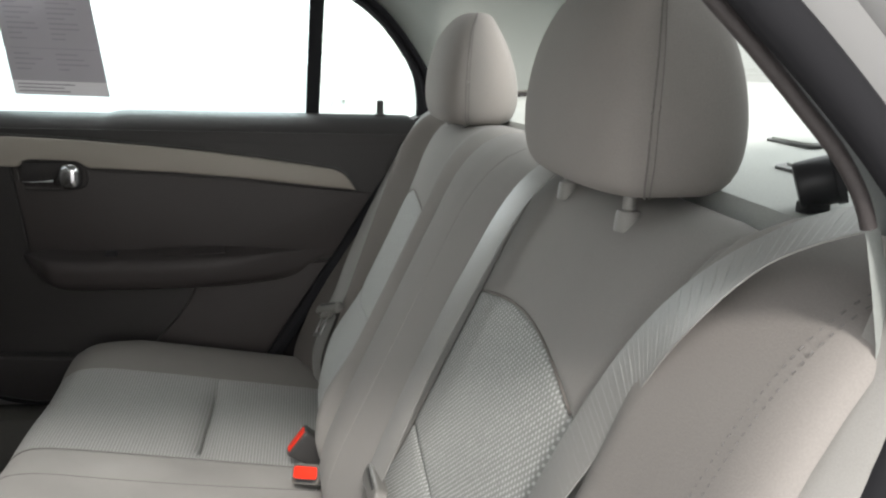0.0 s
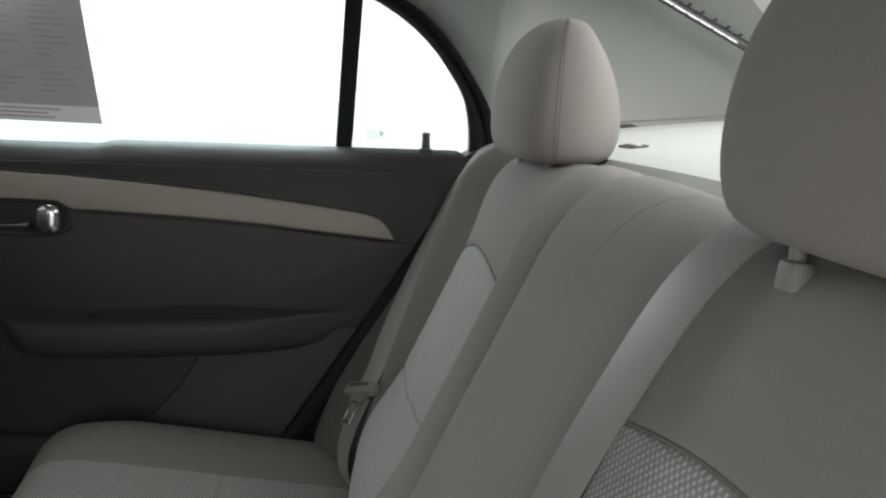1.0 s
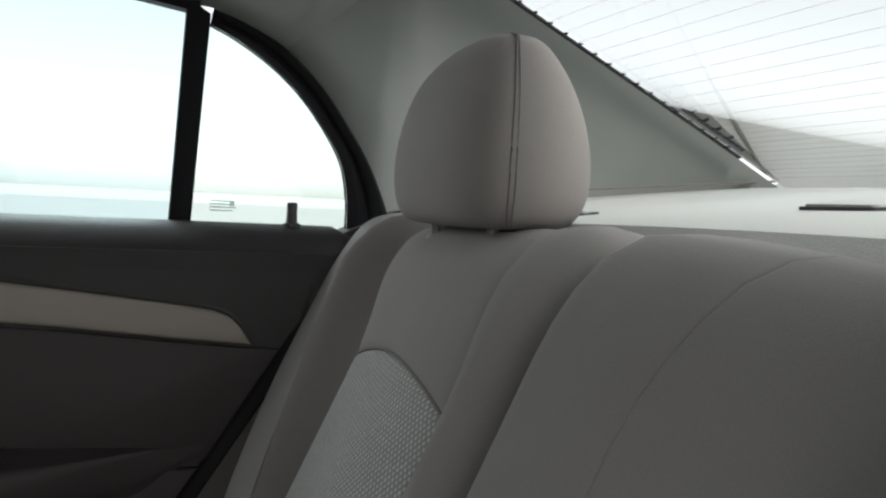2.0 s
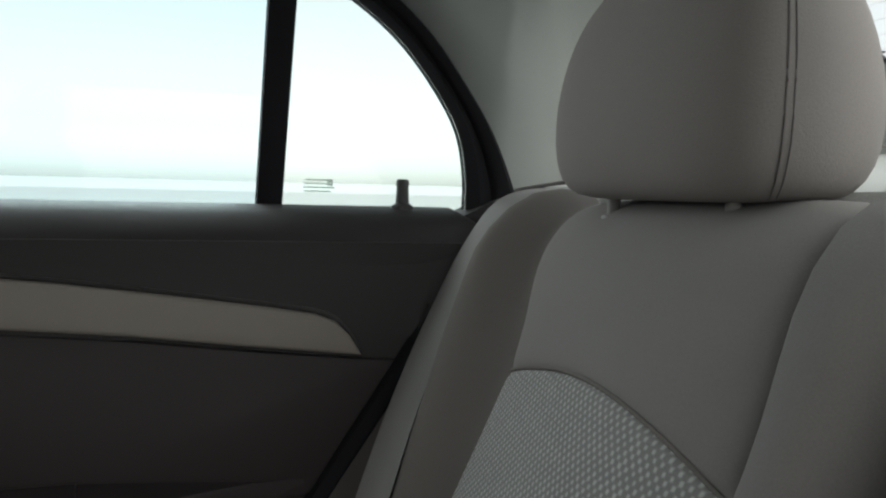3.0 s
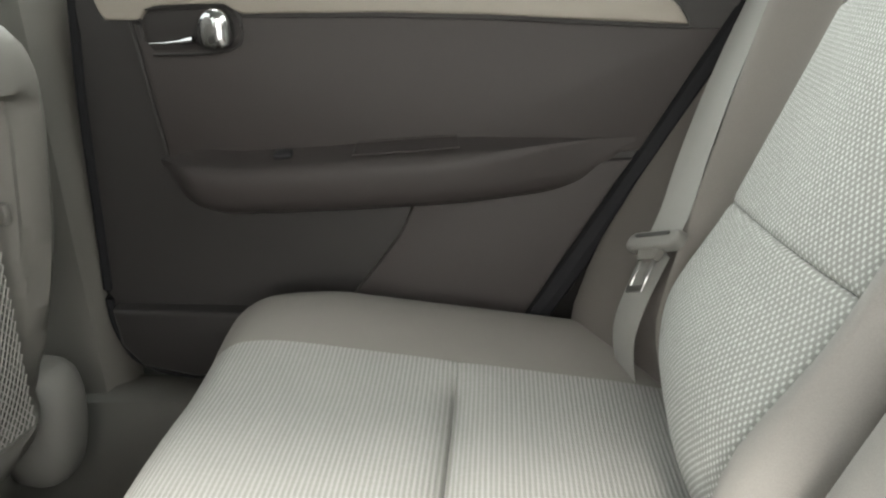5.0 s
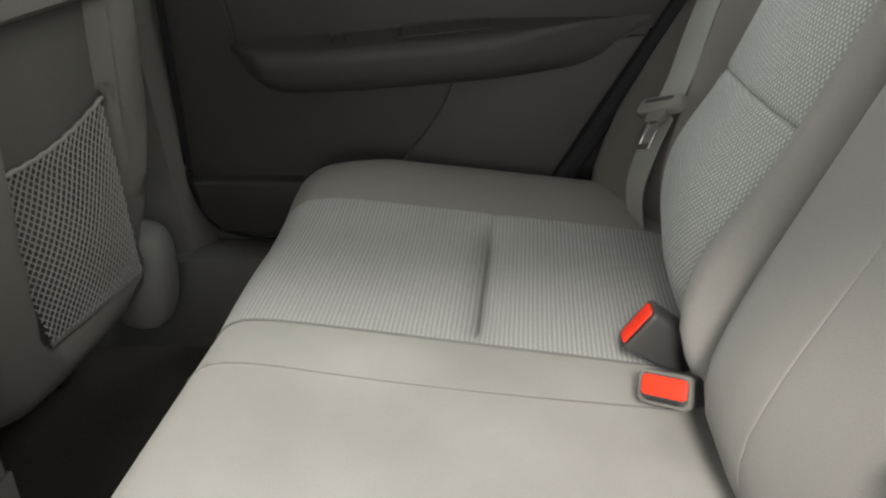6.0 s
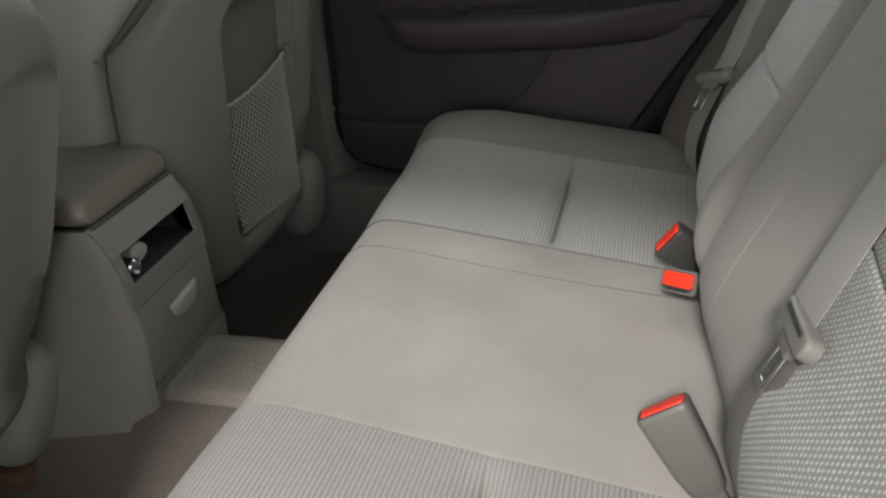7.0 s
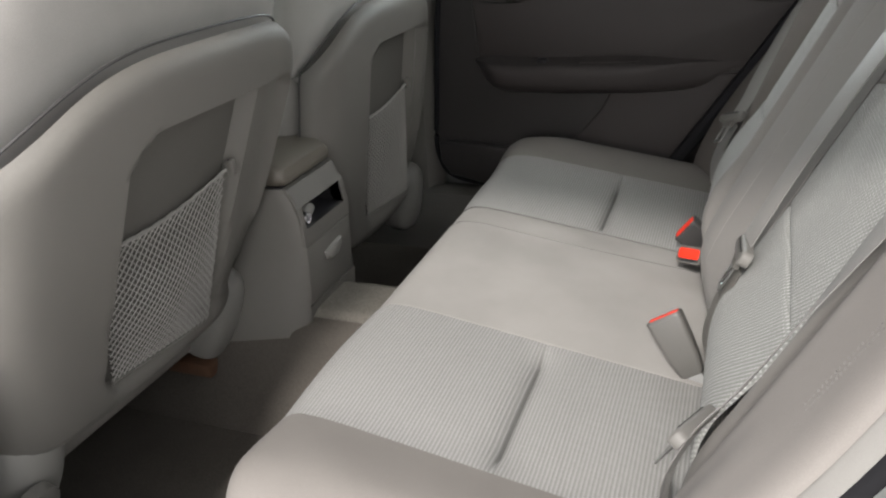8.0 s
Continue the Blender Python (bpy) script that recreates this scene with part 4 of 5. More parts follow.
RIDGE = [(-0.72, 0.606), (-0.688, 0.604), (-0.608, 0.597), (-0.475, 0.602), (-0.345, 0.608), (-0.25, 0.614), (-0.187, 0.618), (-0.149, 0.619), (-0.105, 0.620)]
UNDER = [(-0.72, 0.604), (-0.713, 0.596), (-0.699, 0.570), (-0.673, 0.548), (-0.632, 0.536), (-0.489, 0.539), (-0.384, 0.544), (-0.308, 0.548), (-0.213, 0.556), (-0.173, 0.567), (-0.146, 0.585), (-0.105, 0.617)]


def along(table, x):
    return sum(float(np.interp(x + k, [p[0] for p in table], [p[1] for p in table])) for k in (-0.012, 0.0, 0.012)) / 3


def arm_out(x):
    """How far the armrest stands out of the door."""
    return 0.054 * smooth_step(-0.735, -0.655, x) * (1 - smooth_step(-0.36, -0.105, x))


def build_door():
    d = thing("rear_door", "closed rear passenger door with grey trim, armrest and chrome handle", "car door", kind="structure")
    # inner panel down to the sill
    out = [(a, b) for a, b in DOOR_FRONT] + [(a, b) for a, b in DOOR_REAR[1:]]
    part("door_panel", prism_bm([(a, min(b, 0.862)) for a, b in out], on_door, -0.07, -0.004), DOOR_PLASTIC, d)
    # upper roll below the window
    rows = []
    sect = [(0.0, 0.765), (0.0, 0.80), (0.003, 0.835), (0.009, 0.862), (0.019, 0.880), (0.034, 0.892), (0.052, 0.898), (0.078, 0.901)]
    for x in np.linspace(-0.805, 0.085, 40):
        row = []
        for o, z in sect:
            zz = z + (0.007 * smooth_step(-0.545, -0.525, x) - 0.010) * smooth_step(0.85, 0.89, z)
            zz += -0.012 * smooth_step(0.06, 0.085, x) * smooth_step(0.85, 0.89, z)
            xx = x + min(0.0, (z - 0.89)) * 0.55 * smooth_step(0.0, 0.085, x)
            row.append((xx, door_y(x) + o, zz))
        rows.append(row)
    part("upper_trim", grid_bm(rows), DOOR_PLASTIC, d)
    # beige strip, with a cut-out for the handle
    part("trim_strip", prism_bm(STRIP_TOP + STRIP_LOW + HANDLE_CUT + [(-0.764, 0.788), (-0.771, 0.80)], on_door, -0.01, 0.008, 0.004, 3), STRIP, d, "beige plastic trim strip")
    groove = smooth_line([on_door(a, b + 0.003, 0.0) for a, b in STRIP_TOP], 3)
    part("strip_gap", tube_bm(groove, 0.0021, 6), DARK, d)
    # cloth insert
    ins = [(-0.728, 0.782), (-0.716, 0.780), (-0.706, 0.792), (-0.60, 0.795), (-0.588, 0.783), (-0.535, 0.780), (-0.404, 0.774), (-0.275, 0.765), (-0.148, 0.752), (-0.056, 0.744), (-0.014, 0.742), (-0.100, 0.604),
           (-0.25, 0.59), (-0.40, 0.585), (-0.56, 0.578), (-0.68, 0.577), (-0.708, 0.592)]
    part("cloth_insert", prism_bm(ins, on_door, -0.02, 0.003, 0.003), DOOR_CLOTH, d, "brown-grey padded door insert")
    part("insert_seam", tube_bm(smooth_line([on_door(a, b, 0.001) for a, b in ((-0.733, 0.785), (-0.728, 0.74), (-0.722, 0.68), (-0.712, 0.60))], 5), 0.0016, 5), DOOR_PLASTIC, d)
    # handle
    bowl = part("handle_bowl", prism_bm([(-0.713, 0.788), (-0.700, 0.796), (-0.61, 0.795), (-0.590, 0.785), (-0.587, 0.765), (-0.598, 0.750), (-0.64, 0.745), (-0.705, 0.747), (-0.714, 0.757)], on_door, -0.012, 0.0045, 0.003), BOWL, d, "dark recessed handle bowl")
    part("bowl_rim", tube_bm(smooth_line([on_door(a, b, 0.005) for a, b in ((-0.716, 0.76), (-0.717, 0.786), (-0.703, 0.799), (-0.61, 0.799), (-0.588, 0.790), (-0.583, 0.766), (-0.594, 0.747), (-0.64, 0.741), (-0.705, 0.743))], 4), 0.0022, 6), DOOR_PLASTIC, bowl)
    rings = []
    for x, zc, h, o in ((-0.646, 0.760, 0.010, 0.010), (-0.640, 0.763, 0.022, 0.015), (-0.634, 0.766, 0.038, 0.020), (-0.627, 0.769, 0.048, 0.024), (-0.616, 0.770, 0.052, 0.026), (-0.604, 0.770, 0.051, 0.025), (-0.597, 0.769, 0.042, 0.020), (-0.592, 0.767, 0.022, 0.011)):
        ring = []
        for a in [2 * math.pi * k / 20 for k in range(20)]:
            sa, ca = math.sin(a), math.cos(a)
            ring.append(on_door(x, zc + h / 2 * abs(sa) ** 0.7 * (1 if sa > 0 else -1), 0.002 + o * (0.5 + 0.5 * abs(ca) ** 0.7 * (1 if ca > 0 else -1))))
        rings.append(ring)
    lever = part("handle_lever", loft_bm(rings), CHROME, d, "chrome door handle lever")
    part("lever_tail", tube_bm([on_door(a, b, 0.007) for a, b in ((-0.708, 0.757), (-0.69, 0.7565), (-0.67, 0.757), (-0.648, 0.759))], [0.0008, 0.0014, 0.0022, 0.0052], 8), CHROME, lever)
    m = lever.modifiers.new("soft", "SUBSURF")
    m.levels = m.render_levels = 1
    # armrest
    rows = []
    for x in [-0.722 + 0.617 * (0.5 - 0.5 * math.cos(math.pi * k / 52)) for k in range(53)]:
        o, zr, zb = arm_out(x), along(RIDGE, x), along(UNDER, x)
        f = o / 0.054
        row = [(0.0015, zr + 0.018 * f), (o * 0.35 + 0.002, zr + 0.010 * f), (o * 0.74 + 0.003, zr + 0.005 * f), (o * 0.92 + 0.003, zr + 0.001), (o + 0.003, zr - 0.007 * f), (o * 1.0 + 0.003, zr - 0.018 * f),
               (o * 0.95 + 0.003, zr + (zb - zr) * 0.6), (o * 0.80 + 0.003, zr + (zb - zr) * 0.86), (o * 0.5 + 0.002, zb), (-0.006, zb - 0.002)]
        rows.append([on_door(x, z, q) for q, z in row])
    arm = part("armrest", grid_bm(rows), DOOR_CLOTH, d, "brown-grey padded armrest")

    def ledge(x, t, up):
        """On the sloping top of the armrest: t from the door (0) to its edge (1)."""
        f = arm_out(x) / 0.054
        return on_door(x, along(RIDGE, x) + (0.018 - 0.013 * t) * f + up, 0.002 + arm_out(x) * 0.74 * t)
    part("pull_cup", grid_bm([[ledge(x, t, 0.0015) for x in np.linspace(-0.448, -0.32, 8)] for t in (0.08, 0.4, 0.8)]), DOOR_CLOTH, arm, "shallow dark pull cup")
    rim = [ledge(x, t, 0.0025) for x, t in ((-0.45, 0.84), (-0.45, 0.06), (-0.39, 0.05), (-0.32, 0.05), (-0.317, 0.8), (-0.38, 0.84))]
    part("cup_lip", tube_bm(rim + rim[:1], 0.0013, 5), DOOR_CLOTH, arm)
    part("window_switch", box_bm(-0.012, 0.012, -0.008, 0.008, -0.003, 0.004, 0.002, turn=Matrix.Translation(ledge(-0.545, 0.45, 0.001)) @ Matrix.Rotation(radians(20), 4, "X")), BLACK, arm, "small black window switch")
    # lower door: raised rear panel and map pocket
    part("lower_panel", prism_bm([(-0.378, 0.550), (-0.25, 0.575), (-0.16, 0.592), (-0.108, 0.594), (-0.243, 0.386), (-0.32, 0.305), (-0.52, 0.30), (-0.50, 0.375), (-0.468, 0.422), (-0.431, 0.464), (-0.401, 0.503)], on_door, -0.02, 0.0065, 0.005, 3), DOOR_CLOTH, d)
    pocket = part("map_pocket", prism_bm([(-0.832, 0.392), (-0.62, 0.390), (-0.50, 0.392), (-0.52, 0.30), (-0.72, 0.288), (-0.80, 0.302), (-0.828, 0.335)], on_door, -0.02, 0.026, 0.008, 3), DOOR_PLASTIC, d)
    # window: frame, divider, panes
    fo = lambda x, z, o=0.0: Vector((x, glass_y(x) - o, z))
    part("window_divider", prism_bm([(-0.150, 0.89), (-0.122, 0.89), (-0.104, 1.17), (-0.134, 1.19)], lambda a, b, e: fo(a, b, e), -0.014, 0.014, 0.004), RUBBER, d, "black window divider bar")
    rows = []
    for p, q in zip(FRAME_IN, FRAME_OUT):
        mid = p.lerp(q, 0.5)
        rows.append([fo(p.x, p.z, -0.012), fo(p.x, p.z, 0.006), fo(p.lerp(q, 0.25).x, p.lerp(q, 0.25).z, 0.014), fo(mid.x, mid.z, 0.010), fo(p.lerp(q, 0.62).x, p.lerp(q, 0.62).z, 0.020), fo(p.lerp(q, 0.85).x, p.lerp(q, 0.85).z, 0.024), fo(q.x, q.z, 0.016), fo(q.x, q.z, -0.012)])
    part("window_frame", loft_bm(rows), RUBBER, d, "black curved window frame")
    top = [[fo(x, z + dz, o) for dz, o in ((0.0, -0.012), (0.0, 0.012), (0.03, 0.020), (0.06, 0.014), (0.06, -0.012))] for x, z in ((-0.118, 1.170), (-0.20, 1.182), (-0.35, 1.197), (-0.55, 1.205), (-0.70, 1.205), (-0.83, 1.20))]
    part("window_top_rail", loft_bm(top), RUBBER, d)
    part("window_front_post", prism_bm([(-0.85, 0.88), (-0.815, 0.88), (-0.80, 1.21), (-0.84, 1.21)], lambda a, b, e: fo(a, b, e), -0.014, 0.016, 0.004), RUBBER, d)
    part("sill_seal", tube_bm([fo(x, 0.886, 0.003) for x in np.linspace(-0.83, 0.09, 12)], 0.004, 6), DARK, d)
    g = part("window_pane", prism_bm([(-0.83, 0.88), (-0.14, 0.88), (-0.122, 1.185), (-0.82, 1.21)], lambda a, b, e: fo(a, b, e), -0.002, 0.002), PANE_GLASS, d)
    g.visible_shadow = False
    g2 = part("quarter_pane", prism_bm([(-0.13, 0.88)] + [(p.x, p.z) for p in reversed(FRAME_IN)] + [(-0.11, 1.165)], lambda a, b, e: fo(a, b, e), -0.002, 0.002), GLASS, d)
    g2.visible_shadow = False
    for i, (w, dx) in enumerate(((0.030, 0.0), (0.034, 0.0), (0.026, 0.0), (0.030, 0.002))):
        part("glass_mark", prism_bm([(-0.098 + dx, 0.912 + 0.0042 * i), (-0.098 + dx + w, 0.912 + 0.0042 * i), (-0.098 + dx + w, 0.9138 + 0.0042 * i), (-0.098 + dx, 0.9138 + 0.0042 * i)], lambda a, b, e: fo(a, b, e), 0.0025, 0.003), ETCHED, g2)
    part("glass_mark", prism_bm([(-0.072, 0.919), (-0.066, 0.919), (-0.066, 0.926), (-0.072, 0.926)], lambda a, b, e: fo(a, b, e), 0.0025, 0.003), ETCHED, g2)
    # lock knob
    rings = [[(0.006 + r * math.cos(2 * math.pi * k / 14), glass_y(0) - 0.033 + r * math.sin(2 * math.pi * k / 14), z) for k in range(14)] for r, z in ((0.012, 0.890), (0.012, 0.899), (0.0075, 0.902), (0.0068, 0.918), (0.0074, 0.925), (0.006, 0.928))]
    part("lock_knob", loft_bm(rings), DARK, d, "grey door lock knob")
    # black gap seals
    seal = smooth_line([on_door(a, b, -0.004) for a, b in [(-0.5, 0.272)] + DOOR_FRONT], 5)
    part("front_seal", tube_bm(seal, 0.007, 8), RUBBER, d)
    gap = smooth_line([on_door(a + 0.014, b, -0.002) for a, b in DOOR_REAR], 5)
    part("rear_seal", tube_bm(gap, 0.016, 8), RUBBER, d)


def build_sticker():
    p = thing("window_sticker", "printed paper price sheet stuck inside the door window", "paper sheet")
    fo = lambda a, b, e: Vector((a, glass_y(a) - 0.006 - e, b))
    # the sheet leans a little forward
    def at(a, b, e=0.0):
        """a: 0 to 1 across, b: metres up from the lower edge."""
        x = -0.735 + 0.186 * a - 0.13 * b
        return fo(x, 0.926 - 0.003 * a + b, e + 0.004 * math.sin(3 * a) * (1 - b * 3))
    part("sheet", grid_bm([[at(a, b) for a in np.linspace(0, 1, 12)] for b in np.linspace(0, 0.262, 12)]), PAPER, p)

    def bar(a0, a1, b0, b1, mat):
        part("print_bar", grid_bm([[at(a, b, 0.0008) for a in np.linspace(a0, a1, 4)] for b in (b0, b1)]), mat, p)
    part("tinted_field", grid_bm([[at(a, b, 0.0004) for a in np.linspace(0.0, 1.0, 12)] for b in np.linspace(0.028, 0.26, 10)]), PRINT_SOFT, p, "grey printed field of the sheet")
    rnd = random.Random(4)
    for i in range(3):
        bar(0.05, 0.5 + 0.4 * rnd.random(), 0.006 + 0.007 * i, 0.0085 + 0.007 * i, PRINT)
    for i in range(20):
        b = 0.05 + 0.0100 * i
        if i in (4, 5):
            continue
        bar(0.08, 0.2 + 0.22 * rnd.random(), b, b + 0.003, PRINT)
        bar(0.52, 0.62 + 0.25 * rnd.random(), b, b + 0.003, PRINT)
    bar(0.05, 0.95, 0.092, 0.0935, PRINT)


def build_near_frame():
    """Edge of the open door on the camera's side: seal and painted body."""
    f = thing("door_opening_frame", "open rear door frame with a black rubber seal and grey trim", "door frame", kind="structure")
    line = [Vector((-0.83, -0.735, 1.20)), Vector((-0.5, -0.738, 1.20)), Vector((-0.25, -0.722, 1.185))] + [Vector((a, -0.708, b)) for a, b in NEAR_SEAL] + [Vector((a, -0.704, b)) for a, b in NEAR_LOW]
    part("rubber_seal", tube_bm(smooth_line(line, 4), 0.0085, 10), RUBBER, f)
    part("windlace", tube_bm([(p.x - 0.001, -0.6975, p.z) for p in NEAR_EDGE if p.z > 0.95], 0.0032, 10), DOOR_CLOTH, f, "grey moulded edging along the opening")
    rows = []
    pts = smooth_line(line, 3)
    for i, p in enumerate(pts):
        t = (pts[min(i + 1, len(pts) - 1)] - pts[max(i - 1, 0)]).normalized()
        n = t.cross(Vector((0, -1, 0))).normalized()
        if n.dot(p - Vector((-0.4, p.y, 0.7))) < 0:
            n = -n
        rows.append([p + n * a + Vector((0, b, 0)) for a, b in ((-0.004, 0.006), (0.010, 0.0), (0.022, -0.002), (0.028, -0.010), (0.05, -0.018), (0.12, -0.03), (0.16, -0.035))])
    part("painted_flange", grid_bm(rows), PAINT, f, "silver-grey painted door flange")


# ---- front seats ----
def front_seat(cy, x0, slope, z0, label, drop, shift, net_in):
    """A front seat seen from behind: plastic back shell with a net pocket on an upholstered back."""
    s = thing("front_seat", label, "car seat", "front seats", at=(x0 - 0.1, cy, 0.10))
    inv = Matrix.Translation((-(x0 - 0.1), -cy, -0.10))
    nrm = Vector((1, 0, -slope)).normalized()

    def at(u, z, d):
        return inv @ (Vector((x0 + slope * (z - drop - z0), cy + u, z - drop)) + nrm * d)
    # upholstery
    rings = []
    for z, w, t in ((0.30, 0.20, 0.10), (0.34, 0.235, 0.13), (0.42, 0.262, 0.15), (0.55, 0.288, 0.17), (0.70, 0.298, 0.175), (0.80, 0.290, 0.17), (0.87, 0.268, 0.16), (0.92, 0.235, 0.14), (0.955, 0.19, 0.11), (0.972, 0.12, 0.07), (0.978, 0.05, 0.03)):
        ring = []
        for k in range(40):
            a = 2 * math.pi * k / 40
            ca, sa = math.cos(a), math.sin(a)
            px = abs(ca) ** 0.55 * (1 if ca > 0 else -1)
            py = abs(sa) ** 0.55 * (1 if sa > 0 else -1)
            ring.append(at(shift * 0.6 + w * py, z, -0.052 - 0.088 + t / 2 * px))
        rings.append(ring)
    # backrest cloth paled for the light falling on it
    up = part("backrest", loft_bm(rings), CLOTH_LIT, s, "warm grey cloth backrest")
    m = up.modifiers.new("soft", "SUBSURF")
    m.levels = m.render_levels = 1
    # back shell as a shaped sheet with a sunken pocket
    bot, top = 0.335, 0.852

    def half(z):
        return (0.238 if cy < 0 else 0.20) + (0.047 if cy < 0 else 0.073) * smooth_step(0.32, 0.62, z) - 0.022 * smooth_step(0.72, 0.86, z)

    def recess(u, z):
        a = u - net_in
        e = min(a + 0.155, 0.205 - net_in - a, z - 0.378, 0.772 - z)
        cx, cz = -a - 0.10, abs(z - 0.575) - 0.142
        if cx > 0 and cz > 0:
            e = min(e, 0.055 - math.hypot(cx, cz))
        deep = 0.022 + 0.020 * smooth_step(0.42, 0.62, z)
        return deep * smooth_step(0.0, 0.016, e) * (1 - 0.55 * smooth_step(0.112, 0.128, a))
    rows = []
    for b in steps(top - bot, 0.05, 46):
        row = []
        for a in steps(0.5, 0.07, 46):
            q = 2 * a - 1
            zt = top - 0.105 * abs(q) ** (3.6 if q < 0 else 8) - 0.01 * q * q
            zb = bot + 0.02 * abs(q) ** 4
            z = zb + (zt - zb) * b
            u = half(z) * q
            e_u, e_v = (1 - abs(q)) * half(z), (1 - b) * (top - bot)
            d = 0.0
            if e_u < 0.07:
                k = 1 - e_u / 0.07
                d -= 0.05 * (1 - math.sqrt(max(0, 1 - k * k)))
            if e_v < 0.03:
                k = 1 - e_v / 0.03
                d -= 0.022 * (1 - math.sqrt(max(0, 1 - k * k)))
            if b * (top - bot) < 0.03:
                k = 1 - b * (top - bot) / 0.03
                d -= 0.03 * (1 - math.sqrt(max(0, 1 - k * k)))
            d -= 0.012 * q * q
            row.append(at(u + shift, z, d - recess(u + shift, z)))
        rows.append(row)
    shell = part("back_shell", grid_bm(rows), SHELL, s, "grey moulded plastic back shell")
    # dark gap round the shell
    rim = lambda q: top + 0.004 - 0.105 * abs(q) ** (3.6 if q < 0 else 8) - 0.01 * q * q
    edge = [at(shift - half(z), z, -0.064) for z in np.linspace(0.36, 0.75, 12)]
    edge += [at(shift + half(rim(q)) * q, rim(q), -0.036 - 0.034 * abs(q) ** 6) for q in np.linspace(-0.98, 0.98, 28)]
    edge += [at(shift + half(z), z, -0.064) for z in np.linspace(0.75, 0.36, 12)]
    part("shell_gap", tube_bm(edge, 0.0018, 6), DARK, shell)
    # board let into the pocket, its colour darkened for the shade in the recess
    rows = []
    for a in np.linspace(-0.143, 0.108, 30):
        corner = 0.055 - math.sqrt(max(0.0, 0.055 ** 2 - max(0.0, -a - 0.10) ** 2)) + 0.014
        row = []
        for z in np.linspace(0.378 + corner, 0.772 - corner, 40):
            row.append(at(a + net_in, z, 0.0016 - 0.012 * ((a + net_in - shift) / half(z)) ** 2 - recess(a + net_in, z)))
        rows.append(row)
    part("pocket_board", grid_bm(rows), INSERT_SHADED, shell, "grey board behind the net, darkened for the recess shade")
    # net pocket
    def net_at(p, q):
        """p: 0 to 1 across, q: 0 to 1 up."""
        a = -0.128 - 0.033 * q + (0.230 + 0.030 * q) * p + net_in
        z = 0.402 - 0.028 * p + (0.212 + 0.036 * p + 0.012 * p * p - 0.012 * math.sin(math.pi * p)) * q
        d = -0.010 - 0.022 * q + 0.012 * math.sin(math.pi * min(1, q * 1.1)) * math.sin(math.pi * p)
        return at(a, z, d)
    bm = bmesh.new()
    nx, nz = 21, 34
    for k in range(-nz, nx + 1):
        for sgn in (1, -1):
            pts = []
            for i in range(nz * 2 + 1):
                q = i / (nz * 2)
                p = (k + q * nz * 0.55) / nx if sgn > 0 else (k + (1 - q) * nz * 0.55) / nx
                if -1e-6 <= p <= 1 + 1e-6:
                    pts.append(net_at(p, q) + Vector((0.0006 * sgn, 0, 0)))
            if len(pts) > 2:
                add_bm(bm, tube_bm(pts, 0.0012, 4))
    net = part("net", bm, NET, s, "grey elastic net pocket")
    cord = [net_at(p, 1.0 + 0.004 * math.sin(p * 60)) for p in np.linspace(-0.01, 1.01, 40)]
    part("net_edge", tube_bm(cord, 0.0028, 6), NET, net)
    part("net_hem", tube_bm([net_at(p, 0.0) for p in np.linspace(0, 1, 12)], 0.003, 6), SHELL, net)
    part("net_hook", box_bm(-0.006, 0.006, -0.006, 0.006, -0.012, 0.012, 0.003, turn=Matrix.Translation(at(0.112 + net_in, 0.636, -0.030))), SHELL, net, "plastic net hook")
    # hinge covers at the foot
    for sg, off in ((1, 0.25), (-1, 0.195 if cy < 0 else 0.245)):
        rr = []
        for z, k in ((0.205, 0.5), (0.212, 0.78), (0.24, 0.97), (0.29, 1.04), (0.335, 1.0), (0.365, 0.85), (0.382, 0.5)):
            rr.append([at(shift + sg * off + x * k, z + (0.004 if cy < 0 else 0.02), -0.062 + y * k) for x, y in round_rect(0.11, 0.10, 0.042, 4)])
        cover = part("hinge_cover", loft_bm(rr), COVER, s, "pale grey plastic hinge cover")
        m = cover.modifiers.new("soft", "SUBSURF")
        m.levels = m.render_levels = 1
        if sg < 0:
            disc = [[at(shift + sg * off - 0.035 + r * math.cos(2 * math.pi * k / 20), 0.285 + r * math.sin(2 * math.pi * k / 20), h) for k in range(20)] for r, h in ((0.040, -0.01), (0.040, 0.006), (0.034, 0.009), (0.01, 0.008))]
            part("recliner_cap", loft_bm(disc), SHELL, cover, "darker round recliner cap")
    # seat base
    part("seat_cushion", box_bm(-0.72, -0.22, -0.25, 0.25, 0.13, 0.30, 0.05, 3), CLOTH_WARM, s)
    for sg in (1, -1):
        part("seat_rail", box_bm(-0.6, -0.2, sg * 0.19 - 0.02, sg * 0.19 + 0.02, 0.002, 0.05, 0.004, turn=None), DARK, s)
    if cy < 0:
        part("rail_bracket", box_bm(-0.30, -0.200, 0.165, 0.25, 0.088, 0.116, 0.004), RUST, s, "orange-brown steel rail bracket")
    return s


